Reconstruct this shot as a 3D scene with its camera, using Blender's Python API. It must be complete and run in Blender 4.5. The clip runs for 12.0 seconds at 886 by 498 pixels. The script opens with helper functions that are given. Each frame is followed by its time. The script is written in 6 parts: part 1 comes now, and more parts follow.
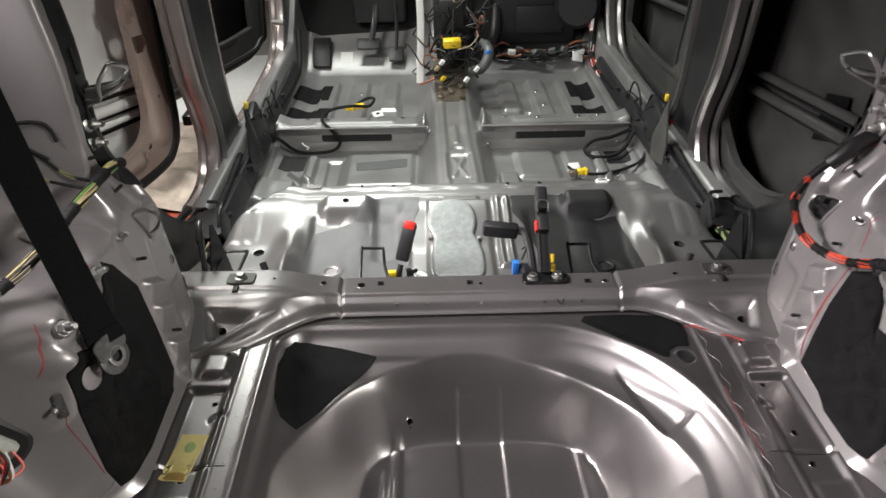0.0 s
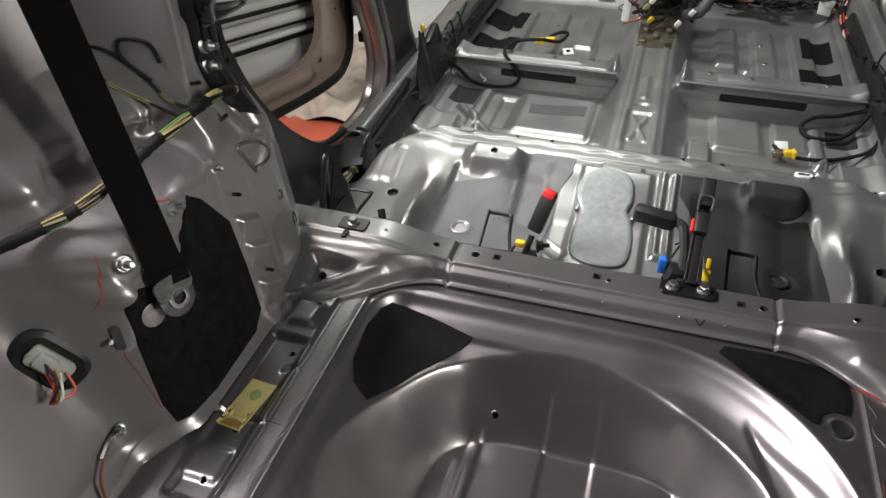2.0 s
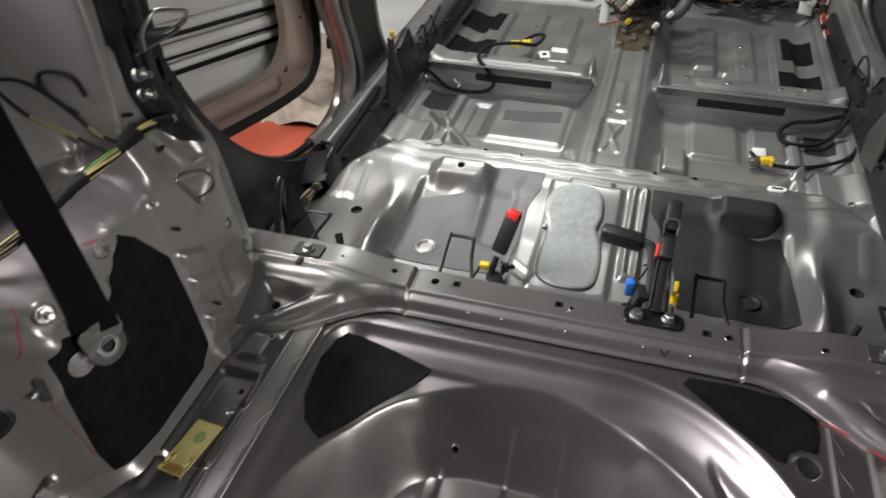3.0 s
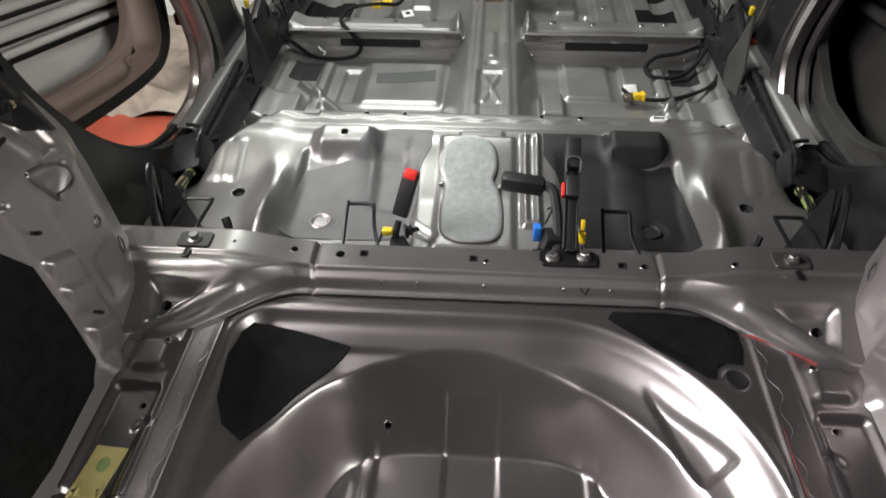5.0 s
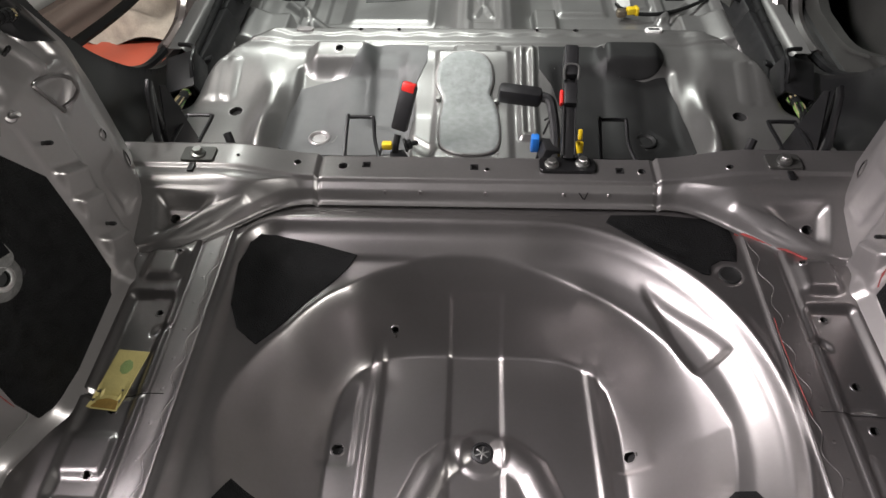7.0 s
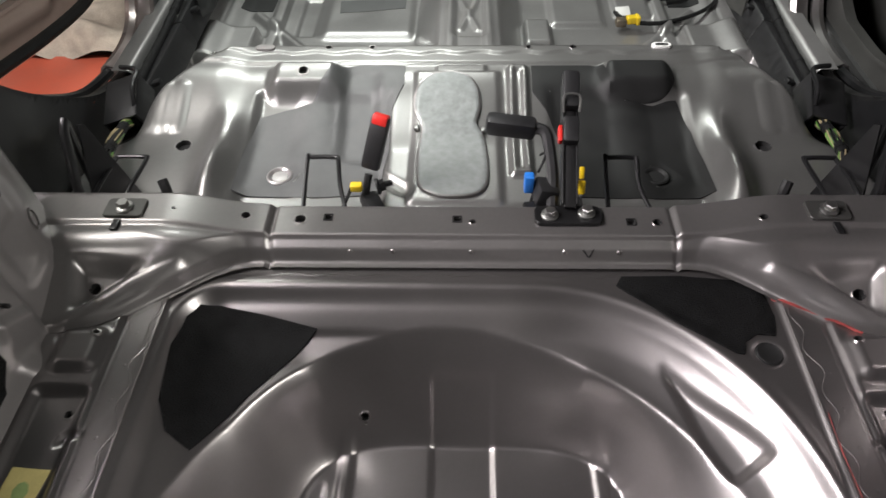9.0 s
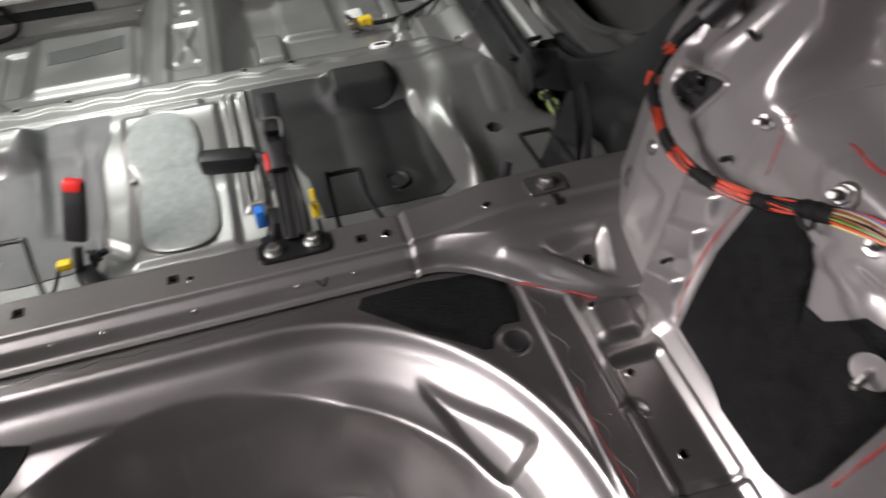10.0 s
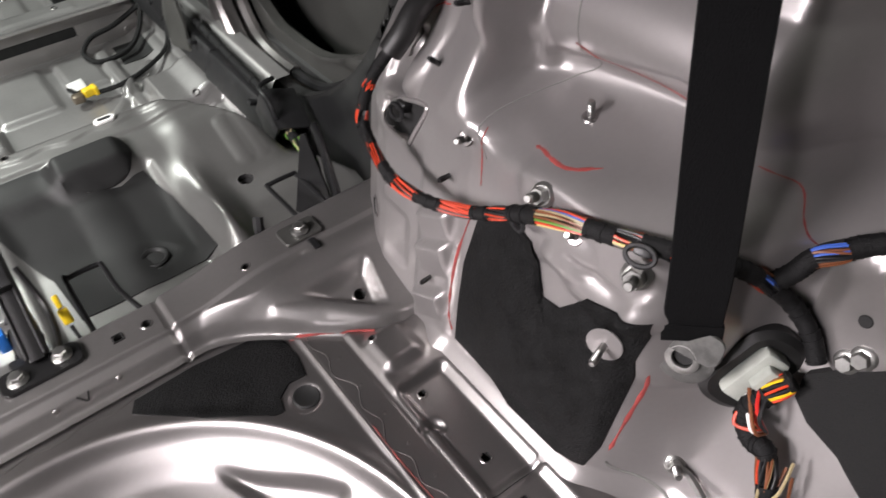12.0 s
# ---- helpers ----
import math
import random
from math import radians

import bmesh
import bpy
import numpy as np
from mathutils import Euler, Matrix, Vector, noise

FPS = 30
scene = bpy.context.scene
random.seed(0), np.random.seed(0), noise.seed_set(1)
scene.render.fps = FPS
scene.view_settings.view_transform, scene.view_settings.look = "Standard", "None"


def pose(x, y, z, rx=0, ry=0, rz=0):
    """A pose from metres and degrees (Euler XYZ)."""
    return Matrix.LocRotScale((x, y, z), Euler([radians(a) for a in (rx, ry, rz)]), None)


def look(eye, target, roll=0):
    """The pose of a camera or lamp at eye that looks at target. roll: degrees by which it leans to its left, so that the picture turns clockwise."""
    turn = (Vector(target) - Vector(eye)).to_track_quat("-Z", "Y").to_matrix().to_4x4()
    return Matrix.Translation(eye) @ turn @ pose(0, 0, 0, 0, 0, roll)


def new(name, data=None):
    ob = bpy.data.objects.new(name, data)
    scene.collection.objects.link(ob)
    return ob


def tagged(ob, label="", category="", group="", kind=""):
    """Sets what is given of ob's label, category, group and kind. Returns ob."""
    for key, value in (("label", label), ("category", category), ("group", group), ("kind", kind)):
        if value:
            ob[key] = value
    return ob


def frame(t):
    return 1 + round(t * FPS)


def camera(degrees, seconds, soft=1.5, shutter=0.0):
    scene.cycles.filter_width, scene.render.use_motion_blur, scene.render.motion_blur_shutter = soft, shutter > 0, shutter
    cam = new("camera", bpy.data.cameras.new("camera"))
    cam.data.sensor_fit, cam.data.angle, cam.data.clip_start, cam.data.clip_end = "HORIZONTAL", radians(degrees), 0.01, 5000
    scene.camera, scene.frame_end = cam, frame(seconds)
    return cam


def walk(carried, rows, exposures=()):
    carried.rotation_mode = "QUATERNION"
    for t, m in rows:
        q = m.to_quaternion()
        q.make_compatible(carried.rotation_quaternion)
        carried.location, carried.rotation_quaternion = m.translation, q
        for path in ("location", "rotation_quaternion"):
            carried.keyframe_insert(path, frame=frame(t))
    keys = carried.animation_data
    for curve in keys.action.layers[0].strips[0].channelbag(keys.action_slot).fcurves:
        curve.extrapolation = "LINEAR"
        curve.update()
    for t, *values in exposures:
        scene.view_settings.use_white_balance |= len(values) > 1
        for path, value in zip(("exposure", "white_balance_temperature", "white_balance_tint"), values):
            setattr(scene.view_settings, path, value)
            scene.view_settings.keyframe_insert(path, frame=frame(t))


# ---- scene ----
cam = camera(64.1, 12.0, shutter=0.4)
METRES, EYE, TILT, LEAN, TURN, SIDE = 1.09, 1.485, -32.5, 0.5, -1.5, -0.100
ROWS = [
    (0.0, 0.0, 0.0, 0.0, 0.0, -0.0, 0.0),
    (0.5, -0.0333, 0.039, 0.0021, 1.53, -0.99, -0.76),
    (1.0, -0.0037, 0.0601, 0.0301, 5.22, -2.72, -2.9),
    (1.5, 0.0654, 0.1225, 0.0794, 9.52, -4.71, -5.64),
    (2.0, 0.0981, 0.1633, 0.0901, 16.1, -7.6, -9.72),
    (2.5, 0.1052, 0.2122, 0.1317, 16.63, -9.6, -10.11),
    (3.0, 0.1308, 0.2254, 0.1525, 15.45, -8.25, -9.22),
    (3.2, 0.1365, 0.2313, 0.1745, 13.25, -7.65, -7.95),
    (4.8, 0.0895, 0.2751, 0.1425, 4.75, -7.93, -2.93),
    (5.0, 0.0822, 0.2774, 0.1197, 4.62, -9.08, -2.74),
    (5.5, 0.076, 0.2577, 0.1068, 4.31, -11.39, -2.41),
    (6.0, 0.0731, 0.2478, 0.0917, 3.94, -12.74, -2.18),
    (6.5, 0.0704, 0.2329, 0.0831, 3.7, -13.98, -1.93),
    (8.5, 0.0443, 0.3811, 0.1097, 2.8, -14.5, -1.31),
    (9.0, 0.0712, 0.4427, 0.1269, 2.67, -14.32, -1.12),
    (9.5, 0.1463, 0.464, 0.1379, -1.31, -14.15, 1.62),
    (10.0, 0.2154, 0.4976, 0.1343, -13.04, -15.03, 8.88),
    (10.5, 0.2654, 0.4882, 0.1335, -22.42, -16.75, 14.14),
    (11.0, 0.2751, 0.4828, 0.1355, -28.14, -18.32, 17.29),
    (11.5, 0.2735, 0.4782, 0.1358, -28.26, -18.24, 17.44),
    (12.0, 0.2895, 0.4809, 0.1494, -31.58, -18.46, 19.2),
]
walk(cam, [(t, pose(SIDE, 0, EYE, TILT, LEAN, TURN) @ pose(METRES * x, METRES * y, METRES * z, 90 + pitch, roll, yaw)) for t, x, y, z, yaw, pitch, roll in ROWS],
     [(0.0, 0.40), (1.5, 0.2), (2.5, -0.06), (3.0, 0.0), (6.5, 0.05), (9.5, 0.0), (10.5, -0.13), (11.2, 0.2), (12.0, 0.5)])

# ---- world and light ----
world = bpy.data.worlds.new("garage_air")
world.use_nodes = True
scene.world = world
world.node_tree.nodes["Background"].inputs[0].default_value = (0.75, 0.8, 0.9, 1)
world.node_tree.nodes["Background"].inputs[1].default_value = 0.01


def area_lamp(name, eye, target, width, length, watts, color, spread=180):
    data = bpy.data.lights.new(name, "AREA")
    data.shape, data.size, data.size_y, data.energy, data.color = "RECTANGLE", width, length, watts, color
    ob = new(name, data)
    data.spread = radians(spread)
    ob.matrix_world = look(eye, target)
    return ob


# Added lamps out of view, placed and powered to balance the brightness.
area_lamp("unseen_fill_tube", (-0.62, 3.35, 2.5), (-0.1, 2.0, 0.5), 1.1, 0.14, 56, (0.96, 1.0, 0.95))
# Unseen lamp supposed under the roof, from the brightly lit seat pan.
area_lamp("unseen_small_lamp", (-0.32, 1.78, 1.56), (-0.05, 2.45, 0.35), 0.12, 0.45, 6.0, (0.95, 1.0, 0.95), 120)
# These two float beside the left windows to brighten the right half.
area_lamp("unseen_fill_tube", (-1.15, 1.08, 1.78), (0.5, 0.85, 0.65), 0.34, 0.9, 24, (1.0, 0.92, 0.95), 90)
area_lamp("unseen_fill_tube", (-1.20, 0.55, 1.85), (0.5, 1.05, 0.65), 0.20, 0.7, 10, (1.0, 0.92, 0.95), 90)
# Added on the right to lift the left wall; no known source.
area_lamp("unseen_small_lamp", (1.25, 0.30, 1.67), (-0.6, 0.85, 0.9), 0.14, 0.5, 7.5, (1.0, 0.97, 0.92), 100)
area_lamp("unseen_fill_tube", (-1.9, 1.62, 2.6), (-0.9, 1.8, 0.4), 0.12, 1.2, 75, (1.0, 0.96, 0.92))


# ---- materials ----
def make_mat(name, color, rough=0.5, metal=0.0, var=0.12, scale=30.0, bump=0.03, fine=400.0, spec=0.5, tint=None, coat=0.0, streak=None):
    """A surface with variation at two scales, in metres."""
    m = bpy.data.materials.new(name)
    m.use_nodes = True
    nt = m.node_tree
    nodes, links = nt.nodes, nt.links
    bs = nodes["Principled BSDF"]
    bs.inputs["Metallic"].default_value = metal
    bs.inputs["Specular IOR Level"].default_value = spec
    bs.inputs["Coat Weight"].default_value = coat
    bs.inputs["Coat Roughness"].default_value = 0.16
    co = nodes.new("ShaderNodeTexCoord")
    big = nodes.new("ShaderNodeTexNoise")
    big.inputs["Scale"].default_value, big.inputs["Detail"].default_value = scale, 5
    links.new(co.outputs["Object"], big.inputs["Vector"])
    small = nodes.new("ShaderNodeTexNoise")
    small.inputs["Scale"].default_value, small.inputs["Detail"].default_value = fine, 3
    if streak:
        mp = nodes.new("ShaderNodeMapping")
        mp.inputs["Scale"].default_value = streak
        links.new(co.outputs["Object"], mp.inputs["Vector"])
        links.new(mp.outputs[0], small.inputs["Vector"])
    else:
        links.new(co.outputs["Object"], small.inputs["Vector"])
    mix = nodes.new("ShaderNodeMix")
    mix.data_type = "RGBA"
    other = tint or tuple(c * (1 - 2.2 * var) for c in color)
    mix.inputs["A"].default_value = (*other, 1)
    mix.inputs["B"].default_value = (*[min(1, c * (1 + var * 0.6)) for c in color], 1)
    ramp = nodes.new("ShaderNodeMapRange")
    ramp.inputs["From Min"].default_value, ramp.inputs["From Max"].default_value = 0.22, 0.78
    add = nodes.new("ShaderNodeMath")
    add.operation = "MULTIPLY_ADD"
    add.inputs[1].default_value = 0.25
    links.new(small.outputs["Fac"], add.inputs[0])
    links.new(big.outputs["Fac"], add.inputs[2])
    sub = nodes.new("ShaderNodeMath")
    sub.operation = "SUBTRACT"
    sub.inputs[1].default_value = 0.125
    links.new(add.outputs[0], sub.inputs[0])
    links.new(sub.outputs[0], ramp.inputs["Value"])
    links.new(ramp.outputs[0], mix.inputs["Factor"])
    links.new(mix.outputs["Result"], bs.inputs["Base Color"])
    rr = nodes.new("ShaderNodeMapRange")
    rr.inputs["From Min"].default_value, rr.inputs["From Max"].default_value = 0.3, 0.7
    rr.inputs["To Min"].default_value, rr.inputs["To Max"].default_value = max(0.03, rough * 0.9), min(1, rough * 1.12)
    links.new(big.outputs["Fac"], rr.inputs["Value"])
    links.new(rr.outputs[0], bs.inputs["Roughness"])
    if bump:
        bp = nodes.new("ShaderNodeBump")
        bp.inputs["Strength"].default_value, bp.inputs["Distance"].default_value = min(1, bump * 5), 0.002
        links.new(small.outputs["Fac"], bp.inputs["Height"])
        links.new(bp.outputs[0], bs.inputs["Normal"])
    return m


STEEL = make_mat("grey_primed_steel", (0.286, 0.272, 0.269), 0.325, 0.90, 0.06, 6, 0.0, 160, coat=0.35)
STEEL_LIGHT = make_mat("pale_grey_primed_steel", (0.30, 0.285, 0.282), 0.33, 0.52, 0.06, 6, 0.0, 160, coat=0.3)
FOOT = make_mat("pale_grey_footwell_steel", (0.33, 0.324, 0.32), 0.38, 0.68, 0.10, 6, 0.003, 160, coat=0.3)
SATIN = make_mat("satin_grey_crossmember_steel", (0.25, 0.241, 0.237), 0.37, 0.76, 0.08, 6, 0.002, 160, coat=0.2)
BLACK_STEEL = make_mat("matt_black_steel", (0.009, 0.009, 0.0095), 0.42, 0.0, 0.2, 14, 0.01, 200, spec=0.35)
PAN = make_mat("satin_grey_floor_steel", (0.215, 0.213, 0.207), 0.34, 0.68, 0.07, 6, 0.0, 160, coat=0.25)
DARK_STEEL = make_mat("black_painted_steel", (0.012, 0.0122, 0.013), 0.38, 0.0, 0.2, 14, 0.01, 200, spec=0.35, coat=0.1)
GALV = make_mat("galvanised_sheet", (0.23, 0.245, 0.24), 0.5, 0.4, 0.16, 70, 0.01, 120)
ZINC = make_mat("zinc_plated_steel", (0.42, 0.42, 0.405), 0.36, 0.95, 0.15, 60, 0.01)
BITUMEN = make_mat("black_bitumen_pad", (0.0075, 0.0078, 0.008), 0.55, 0.0, 0.35, 45, 0.16, 420, 0.14)
GREY_PAD = make_mat("grey_damping_pad", (0.09, 0.092, 0.092), 0.5, 0.0, 0.12, 25, 0.01, 500)
DARK_PAD = make_mat("charcoal_damping_pad", (0.012, 0.0123, 0.0123), 0.55, 0.0, 0.15, 25, 0.02, 500, 0.3)
PLASTIC = make_mat("black_plastic", (0.014, 0.014, 0.015), 0.45, 0, 0.15, 60, 0.02, 600)
RUBBER = make_mat("black_rubber_seal", (0.012, 0.012, 0.012), 0.5, 0, 0.2, 40, 0.02, 300)
TAPE = make_mat("black_cloth_tape", (0.007, 0.007, 0.0075), 0.6, 0, 0.25, 120, 0.12, 900, 0.25)
WEB = make_mat("black_belt_webbing", (0.005, 0.0051, 0.0055), 0.8, 0, 0.12, 40, 0.12, 1400, 0.1, streak=(1, 1, 0.25))
YELLOW = make_mat("yellow_plastic", (0.75, 0.52, 0.015), 0.4)
RED = make_mat("red_plastic", (0.62, 0.025, 0.02), 0.4)
BLUE = make_mat("blue_plastic", (0.02, 0.16, 0.55), 0.4)
WHITE = make_mat("white_plastic", (0.78, 0.78, 0.76), 0.4, var=0.05)
MILK = make_mat("milky_connector_plastic", (0.40, 0.42, 0.38), 0.35, var=0.1)
ORANGE_WIRE = make_mat("orange_red_wire", (0.62, 0.058, 0.020), 0.4)
GREEN_WIRE = make_mat("green_wire", (0.12, 0.30, 0.045), 0.4)
BLUE_WIRE = make_mat("blue_wire", (0.06, 0.14, 0.55), 0.4)
TAN_WIRE = make_mat("tan_wire", (0.40, 0.33, 0.19), 0.4)
BROWN_WIRE = make_mat("brown_wire", (0.2, 0.07, 0.03), 0.4)
PAPER = make_mat("yellowed_paper_label", (0.66, 0.56, 0.22), 0.65, 0, 0.12, 30, 0.02)
STAIN = make_mat("brown_paper_stain", (0.36, 0.22, 0.05), 0.7, 0, 0.2, 60, 0.02)
GREEN_INK = make_mat("green_ink", (0.3, 0.4, 0.15), 0.7)
RED_WAX = make_mat("red_marking_wax", (0.36, 0.06, 0.055), 0.6, 0, 0.3, 60, 0.05)
SEALER = make_mat("grey_seam_sealer", (0.2, 0.2, 0.19), 0.5, 0, 0.15, 60, 0.05)
BEIGE = make_mat("beige_door_paint", (0.47, 0.36, 0.31), 0.34, 0.35, 0.08, 8, 0.004, 160, coat=0.4)
ROSE_STEEL = make_mat("rose_grey_painted_pillar", (0.34, 0.29, 0.28), 0.24, 0.6, 0.12, 9, 0.004, 160, coat=0.5)
SKIN = make_mat("pale_outer_skin", (0.84, 0.82, 0.80), 0.35, 0.0, 0.08, 6, 0.004, 160)
DULL = make_mat("dull_cast_steel", (0.13, 0.13, 0.125), 0.5, 0.6, 0.25, 90, 0.05, 400)
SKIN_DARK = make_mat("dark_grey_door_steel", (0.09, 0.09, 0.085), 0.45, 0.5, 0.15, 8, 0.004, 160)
RUSTY = make_mat("heat_browned_steel", (0.2, 0.165, 0.125), 0.4, 0.7, 0.3, 30, 0.01, 200)
CONCRETE = make_mat("grey_concrete", (0.22, 0.215, 0.2), 0.7, 0, 0.15, 5, 0.05, 200)
ORANGE_FLOOR = make_mat("orange_red_garage_floor", (0.52, 0.09, 0.045), 0.45, 0, 0.18, 6, 0.02, 200, tint=(0.35, 0.09, 0.06))
# Dark tone for unseen surfaces, so that the boot steel reflects less.
GARAGE_DARK = make_mat("dark_garage_surround", (0.09, 0.088, 0.085), 0.85, 0, 0.15, 3, 0.02)
GARAGE_WALL = make_mat("pale_garage_wall", (0.32, 0.31, 0.295), 0.8, 0, 0.08, 3, 0.02)
CLOTH = make_mat("pale_wrinkled_dust_sheet", (0.5, 0.43, 0.36), 0.85, 0, 0.2, 20, 0.2, 200)
# Black that paints the shade inside holes; also scribed and printed marks.
HOLE = make_mat("black_hole_shade_and_marks", (0.01, 0.01, 0.01), 0.8, 0, 0.1)
CARPET = make_mat("black_felt", (0.013, 0.013, 0.013), 0.95, 0, 0.3, 90, 0.3, 900)


# ---- mesh helpers ----
def mesh_from(name, verts, faces, mat, smooth=True):
    me = bpy.data.meshes.new(name)
    me.from_pydata([tuple(map(float, v)) for v in verts], [], faces)
    me.materials.append(mat)
    if smooth:
        me.polygons.foreach_set("use_smooth", [True] * len(me.polygons))
        me.set_sharp_from_angle(angle=radians(38))
    me.update()
    return me


def link(name, me, parent=None, label="", category="", group="", kind=""):
    ob = new(name, me)
    if parent is not None:
        ob.parent = parent
    return tagged(ob, label, category, group, kind)


def part(name, geo, mat, parent=None, label="", **tags):
    """geo: verts and faces. Links them as one mesh object under a thing."""
    return link(name, mesh_from(name, geo[0], geo[1], mat), parent, label, **tags)


def thing(name, place, label, category, group="", kind=""):
    ob = new(name)
    ob.location = place
    ob.empty_display_size = 0.02
    return tagged(ob, label, category, group, kind)


def under(parent, geo):
    """Moves verts given in the world into the parent's own frame (parents are shifted only)."""
    p = parent.location
    return [(v[0] - p[0], v[1] - p[1], v[2] - p[2]) for v in geo[0]], geo[1]


def joined(*geos):
    verts, faces = [], []
    for v, f in geos:
        n = len(verts)
        verts += list(v)
        faces += [tuple(i + n for i in q) for q in f]
    return verts, faces


def moved(geo, m):
    return [tuple(m @ Vector(v)) for v in geo[0]], geo[1]


def box(dx, dy, dz, b=0.002):
    """A box round the origin with bevelled edges."""
    bm = bmesh.new()
    bmesh.ops.create_cube(bm, size=1, matrix=Matrix.Diagonal((dx, dy, dz, 1)))
    if b:
        bmesh.ops.bevel(bm, geom=bm.edges[:], offset=min(b, 0.45 * min(dx, dy, dz)), segments=2, profile=0.5, affect="EDGES")
    bm.verts.ensure_lookup_table()
    bm.verts.index_update()
    geo = [tuple(v.co) for v in bm.verts], [tuple(v.index for v in f.verts) for f in bm.faces]
    bm.free()
    return geo


def lathe(profile, seg=20, cap=True):
    """Turned about z from (radius, height) pairs."""
    verts, faces, n = [], [], len(profile)
    for i in range(seg):
        a = 2 * math.pi * i / seg
        verts += [(r * math.cos(a), r * math.sin(a), h) for r, h in profile]
    for i in range(seg):
        j = (i + 1) % seg
        faces += [(i * n + k, j * n + k, j * n + k + 1, i * n + k + 1) for k in range(n - 1)]
    if cap:
        faces.append(tuple(i * n + n - 1 for i in range(seg)))
        faces.append(tuple((seg - 1 - i) * n for i in range(seg)))
    return verts, faces


def prism(outline, depth, b=0.0):
    """An outline in x, y pushed along z to depth, with a small chamfer on the top edge."""
    n = len(outline)
    cx, cy = sum(p[0] for p in outline) / n, sum(p[1] for p in outline) / n
    rings = [(1, 0), (1, depth - b)] + ([(0, depth)] if b else [])
    verts = []
    for full, h in rings:
        for x, y in outline:
            if not full:
                d = math.hypot(x - cx, y - cy) or 1
                x, y = x - (x - cx) / d * b, y - (y - cy) / d * b
            verts.append((x, y, h))
    faces = [tuple(reversed(range(n)))]
    for k in range(len(rings) - 1):
        faces += [(k * n + i, k * n + (i + 1) % n, (k + 1) * n + (i + 1) % n, (k + 1) * n + i) for i in range(n)]
    faces.append(tuple(range((len(rings) - 1) * n, len(rings) * n)))
    return verts, faces


def round_rect(w, h, r, seg=4):
    pts = []
    for cx, cy, a0 in ((w / 2 - r, h / 2 - r, 0), (-w / 2 + r, h / 2 - r, 90), (-w / 2 + r, -h / 2 + r, 180), (w / 2 - r, -h / 2 + r, 270)):
        for k in range(seg + 1):
            a = radians(a0 + 90 * k / seg)
            pts.append((cx + r * math.cos(a), cy + r * math.sin(a)))
    return pts


def spline(pts, n=8, closed=False):
    """A smooth line through the points."""
    pts = [np.array(p, float) for p in pts]
    m = len(pts)
    out = []
    for i in range(m if closed else m - 1):
        if closed:
            p0, p1, p2, p3 = pts[i - 1], pts[i], pts[(i + 1) % m], pts[(i + 2) % m]
        else:
            p0, p1, p2, p3 = pts[max(i - 1, 0)], pts[i], pts[i + 1], pts[min(i + 2, m - 1)]
        for k in range(n):
            t = k / n
            out.append(0.5 * (2 * p1 + (p2 - p0) * t + (2 * p0 - 5 * p1 + 4 * p2 - p3) * t * t + (3 * p1 - p0 - 3 * p2 + p3) * t ** 3))
    if not closed:
        out.append(pts[-1])
    return out


def sweep(line, profile, closed=False, up=None, cap=True):
    """A closed profile (side, up) carried along a line. up: a fixed direction, else it turns as little as it can."""
    line = [np.array(p, float) for p in line]
    m, n = len(line), len(profile)
    verts, faces = [], []
    last = None
    for i, p in enumerate(line):
        a = line[i - 1] if (i or closed) else line[i]
        b = line[(i + 1) % m] if (i < m - 1 or closed) else line[i]
        t = b - a
        t = t / (np.linalg.norm(t) or 1)
        if up is not None:
            u = np.array(up, float)
        elif last is None:
            u = np.array((0, 0, 1.0)) if abs(t[2]) < 0.9 else np.array((0, 1.0, 0))
        else:
            u = last
        s = np.cross(t, u)
        s = s / (np.linalg.norm(s) or 1)
        u = np.cross(s, t)
        last = u
        verts += [tuple(p + s * q[0] + u * q[1]) for q in profile]
    for i in range(m if closed else m - 1):
        j = (i + 1) % m
        faces += [(i * n + k, i * n + (k + 1) % n, j * n + (k + 1) % n, j * n + k) for k in range(n)]
    if cap and not closed:
        faces.append(tuple(reversed(range(n))))
        faces.append(tuple(range((m - 1) * n, m * n)))
    return verts, faces


def ring_profile(r, seg=8):
    return [(r * math.cos(2 * math.pi * k / seg), r * math.sin(2 * math.pi * k / seg)) for k in range(seg)]


def tube(pts, r, n=6, seg=8, closed=False):
    return sweep(spline(pts, n, closed), ring_profile(r, seg), closed)


# ---- pressed surfaces ----
# -- surfaces --
def ss(a, b, v):
    t = np.clip((v - a) / (b - a), 0, 1)
    return t * t * (3 - 2 * t)


def rbox(u, v, u0, u1, v0, v1, e=0.006):
    """1 inside a rectangle, falling to 0 over e outside its edge, with round corners."""
    du = np.maximum(np.maximum(u0 - u, u - u1), 0)
    dv = np.maximum(np.maximum(v0 - v, v - v1), 0)
    return ss(e, 0, np.hypot(du, dv))


def disc(u, v, cu, cv, r, e=0.006):
    return ss(r + e, r, np.hypot(u - cu, v - cv))


def bar(u, v, a, b, w, e=0.006):
    """1 along the stretch from a to b, w to each side."""
    ax, ay, dx, dy = a[0], a[1], b[0] - a[0], b[1] - a[1]
    t = np.clip(((u - ax) * dx + (v - ay) * dy) / (dx * dx + dy * dy), 0, 1)
    return ss(w + e, w, np.hypot(u - ax - t * dx, v - ay - t * dy))


def bead(u, v, a, b, w):
    """A round bead from a to b."""
    ax, ay, dx, dy = a[0], a[1], b[0] - a[0], b[1] - a[1]
    t = np.clip(((u - ax) * dx + (v - ay) * dy) / (dx * dx + dy * dy), 0, 1)
    d = np.hypot(u - ax - t * dx, v - ay - t * dy) / w
    return np.clip(1 - d * d, 0, 1)


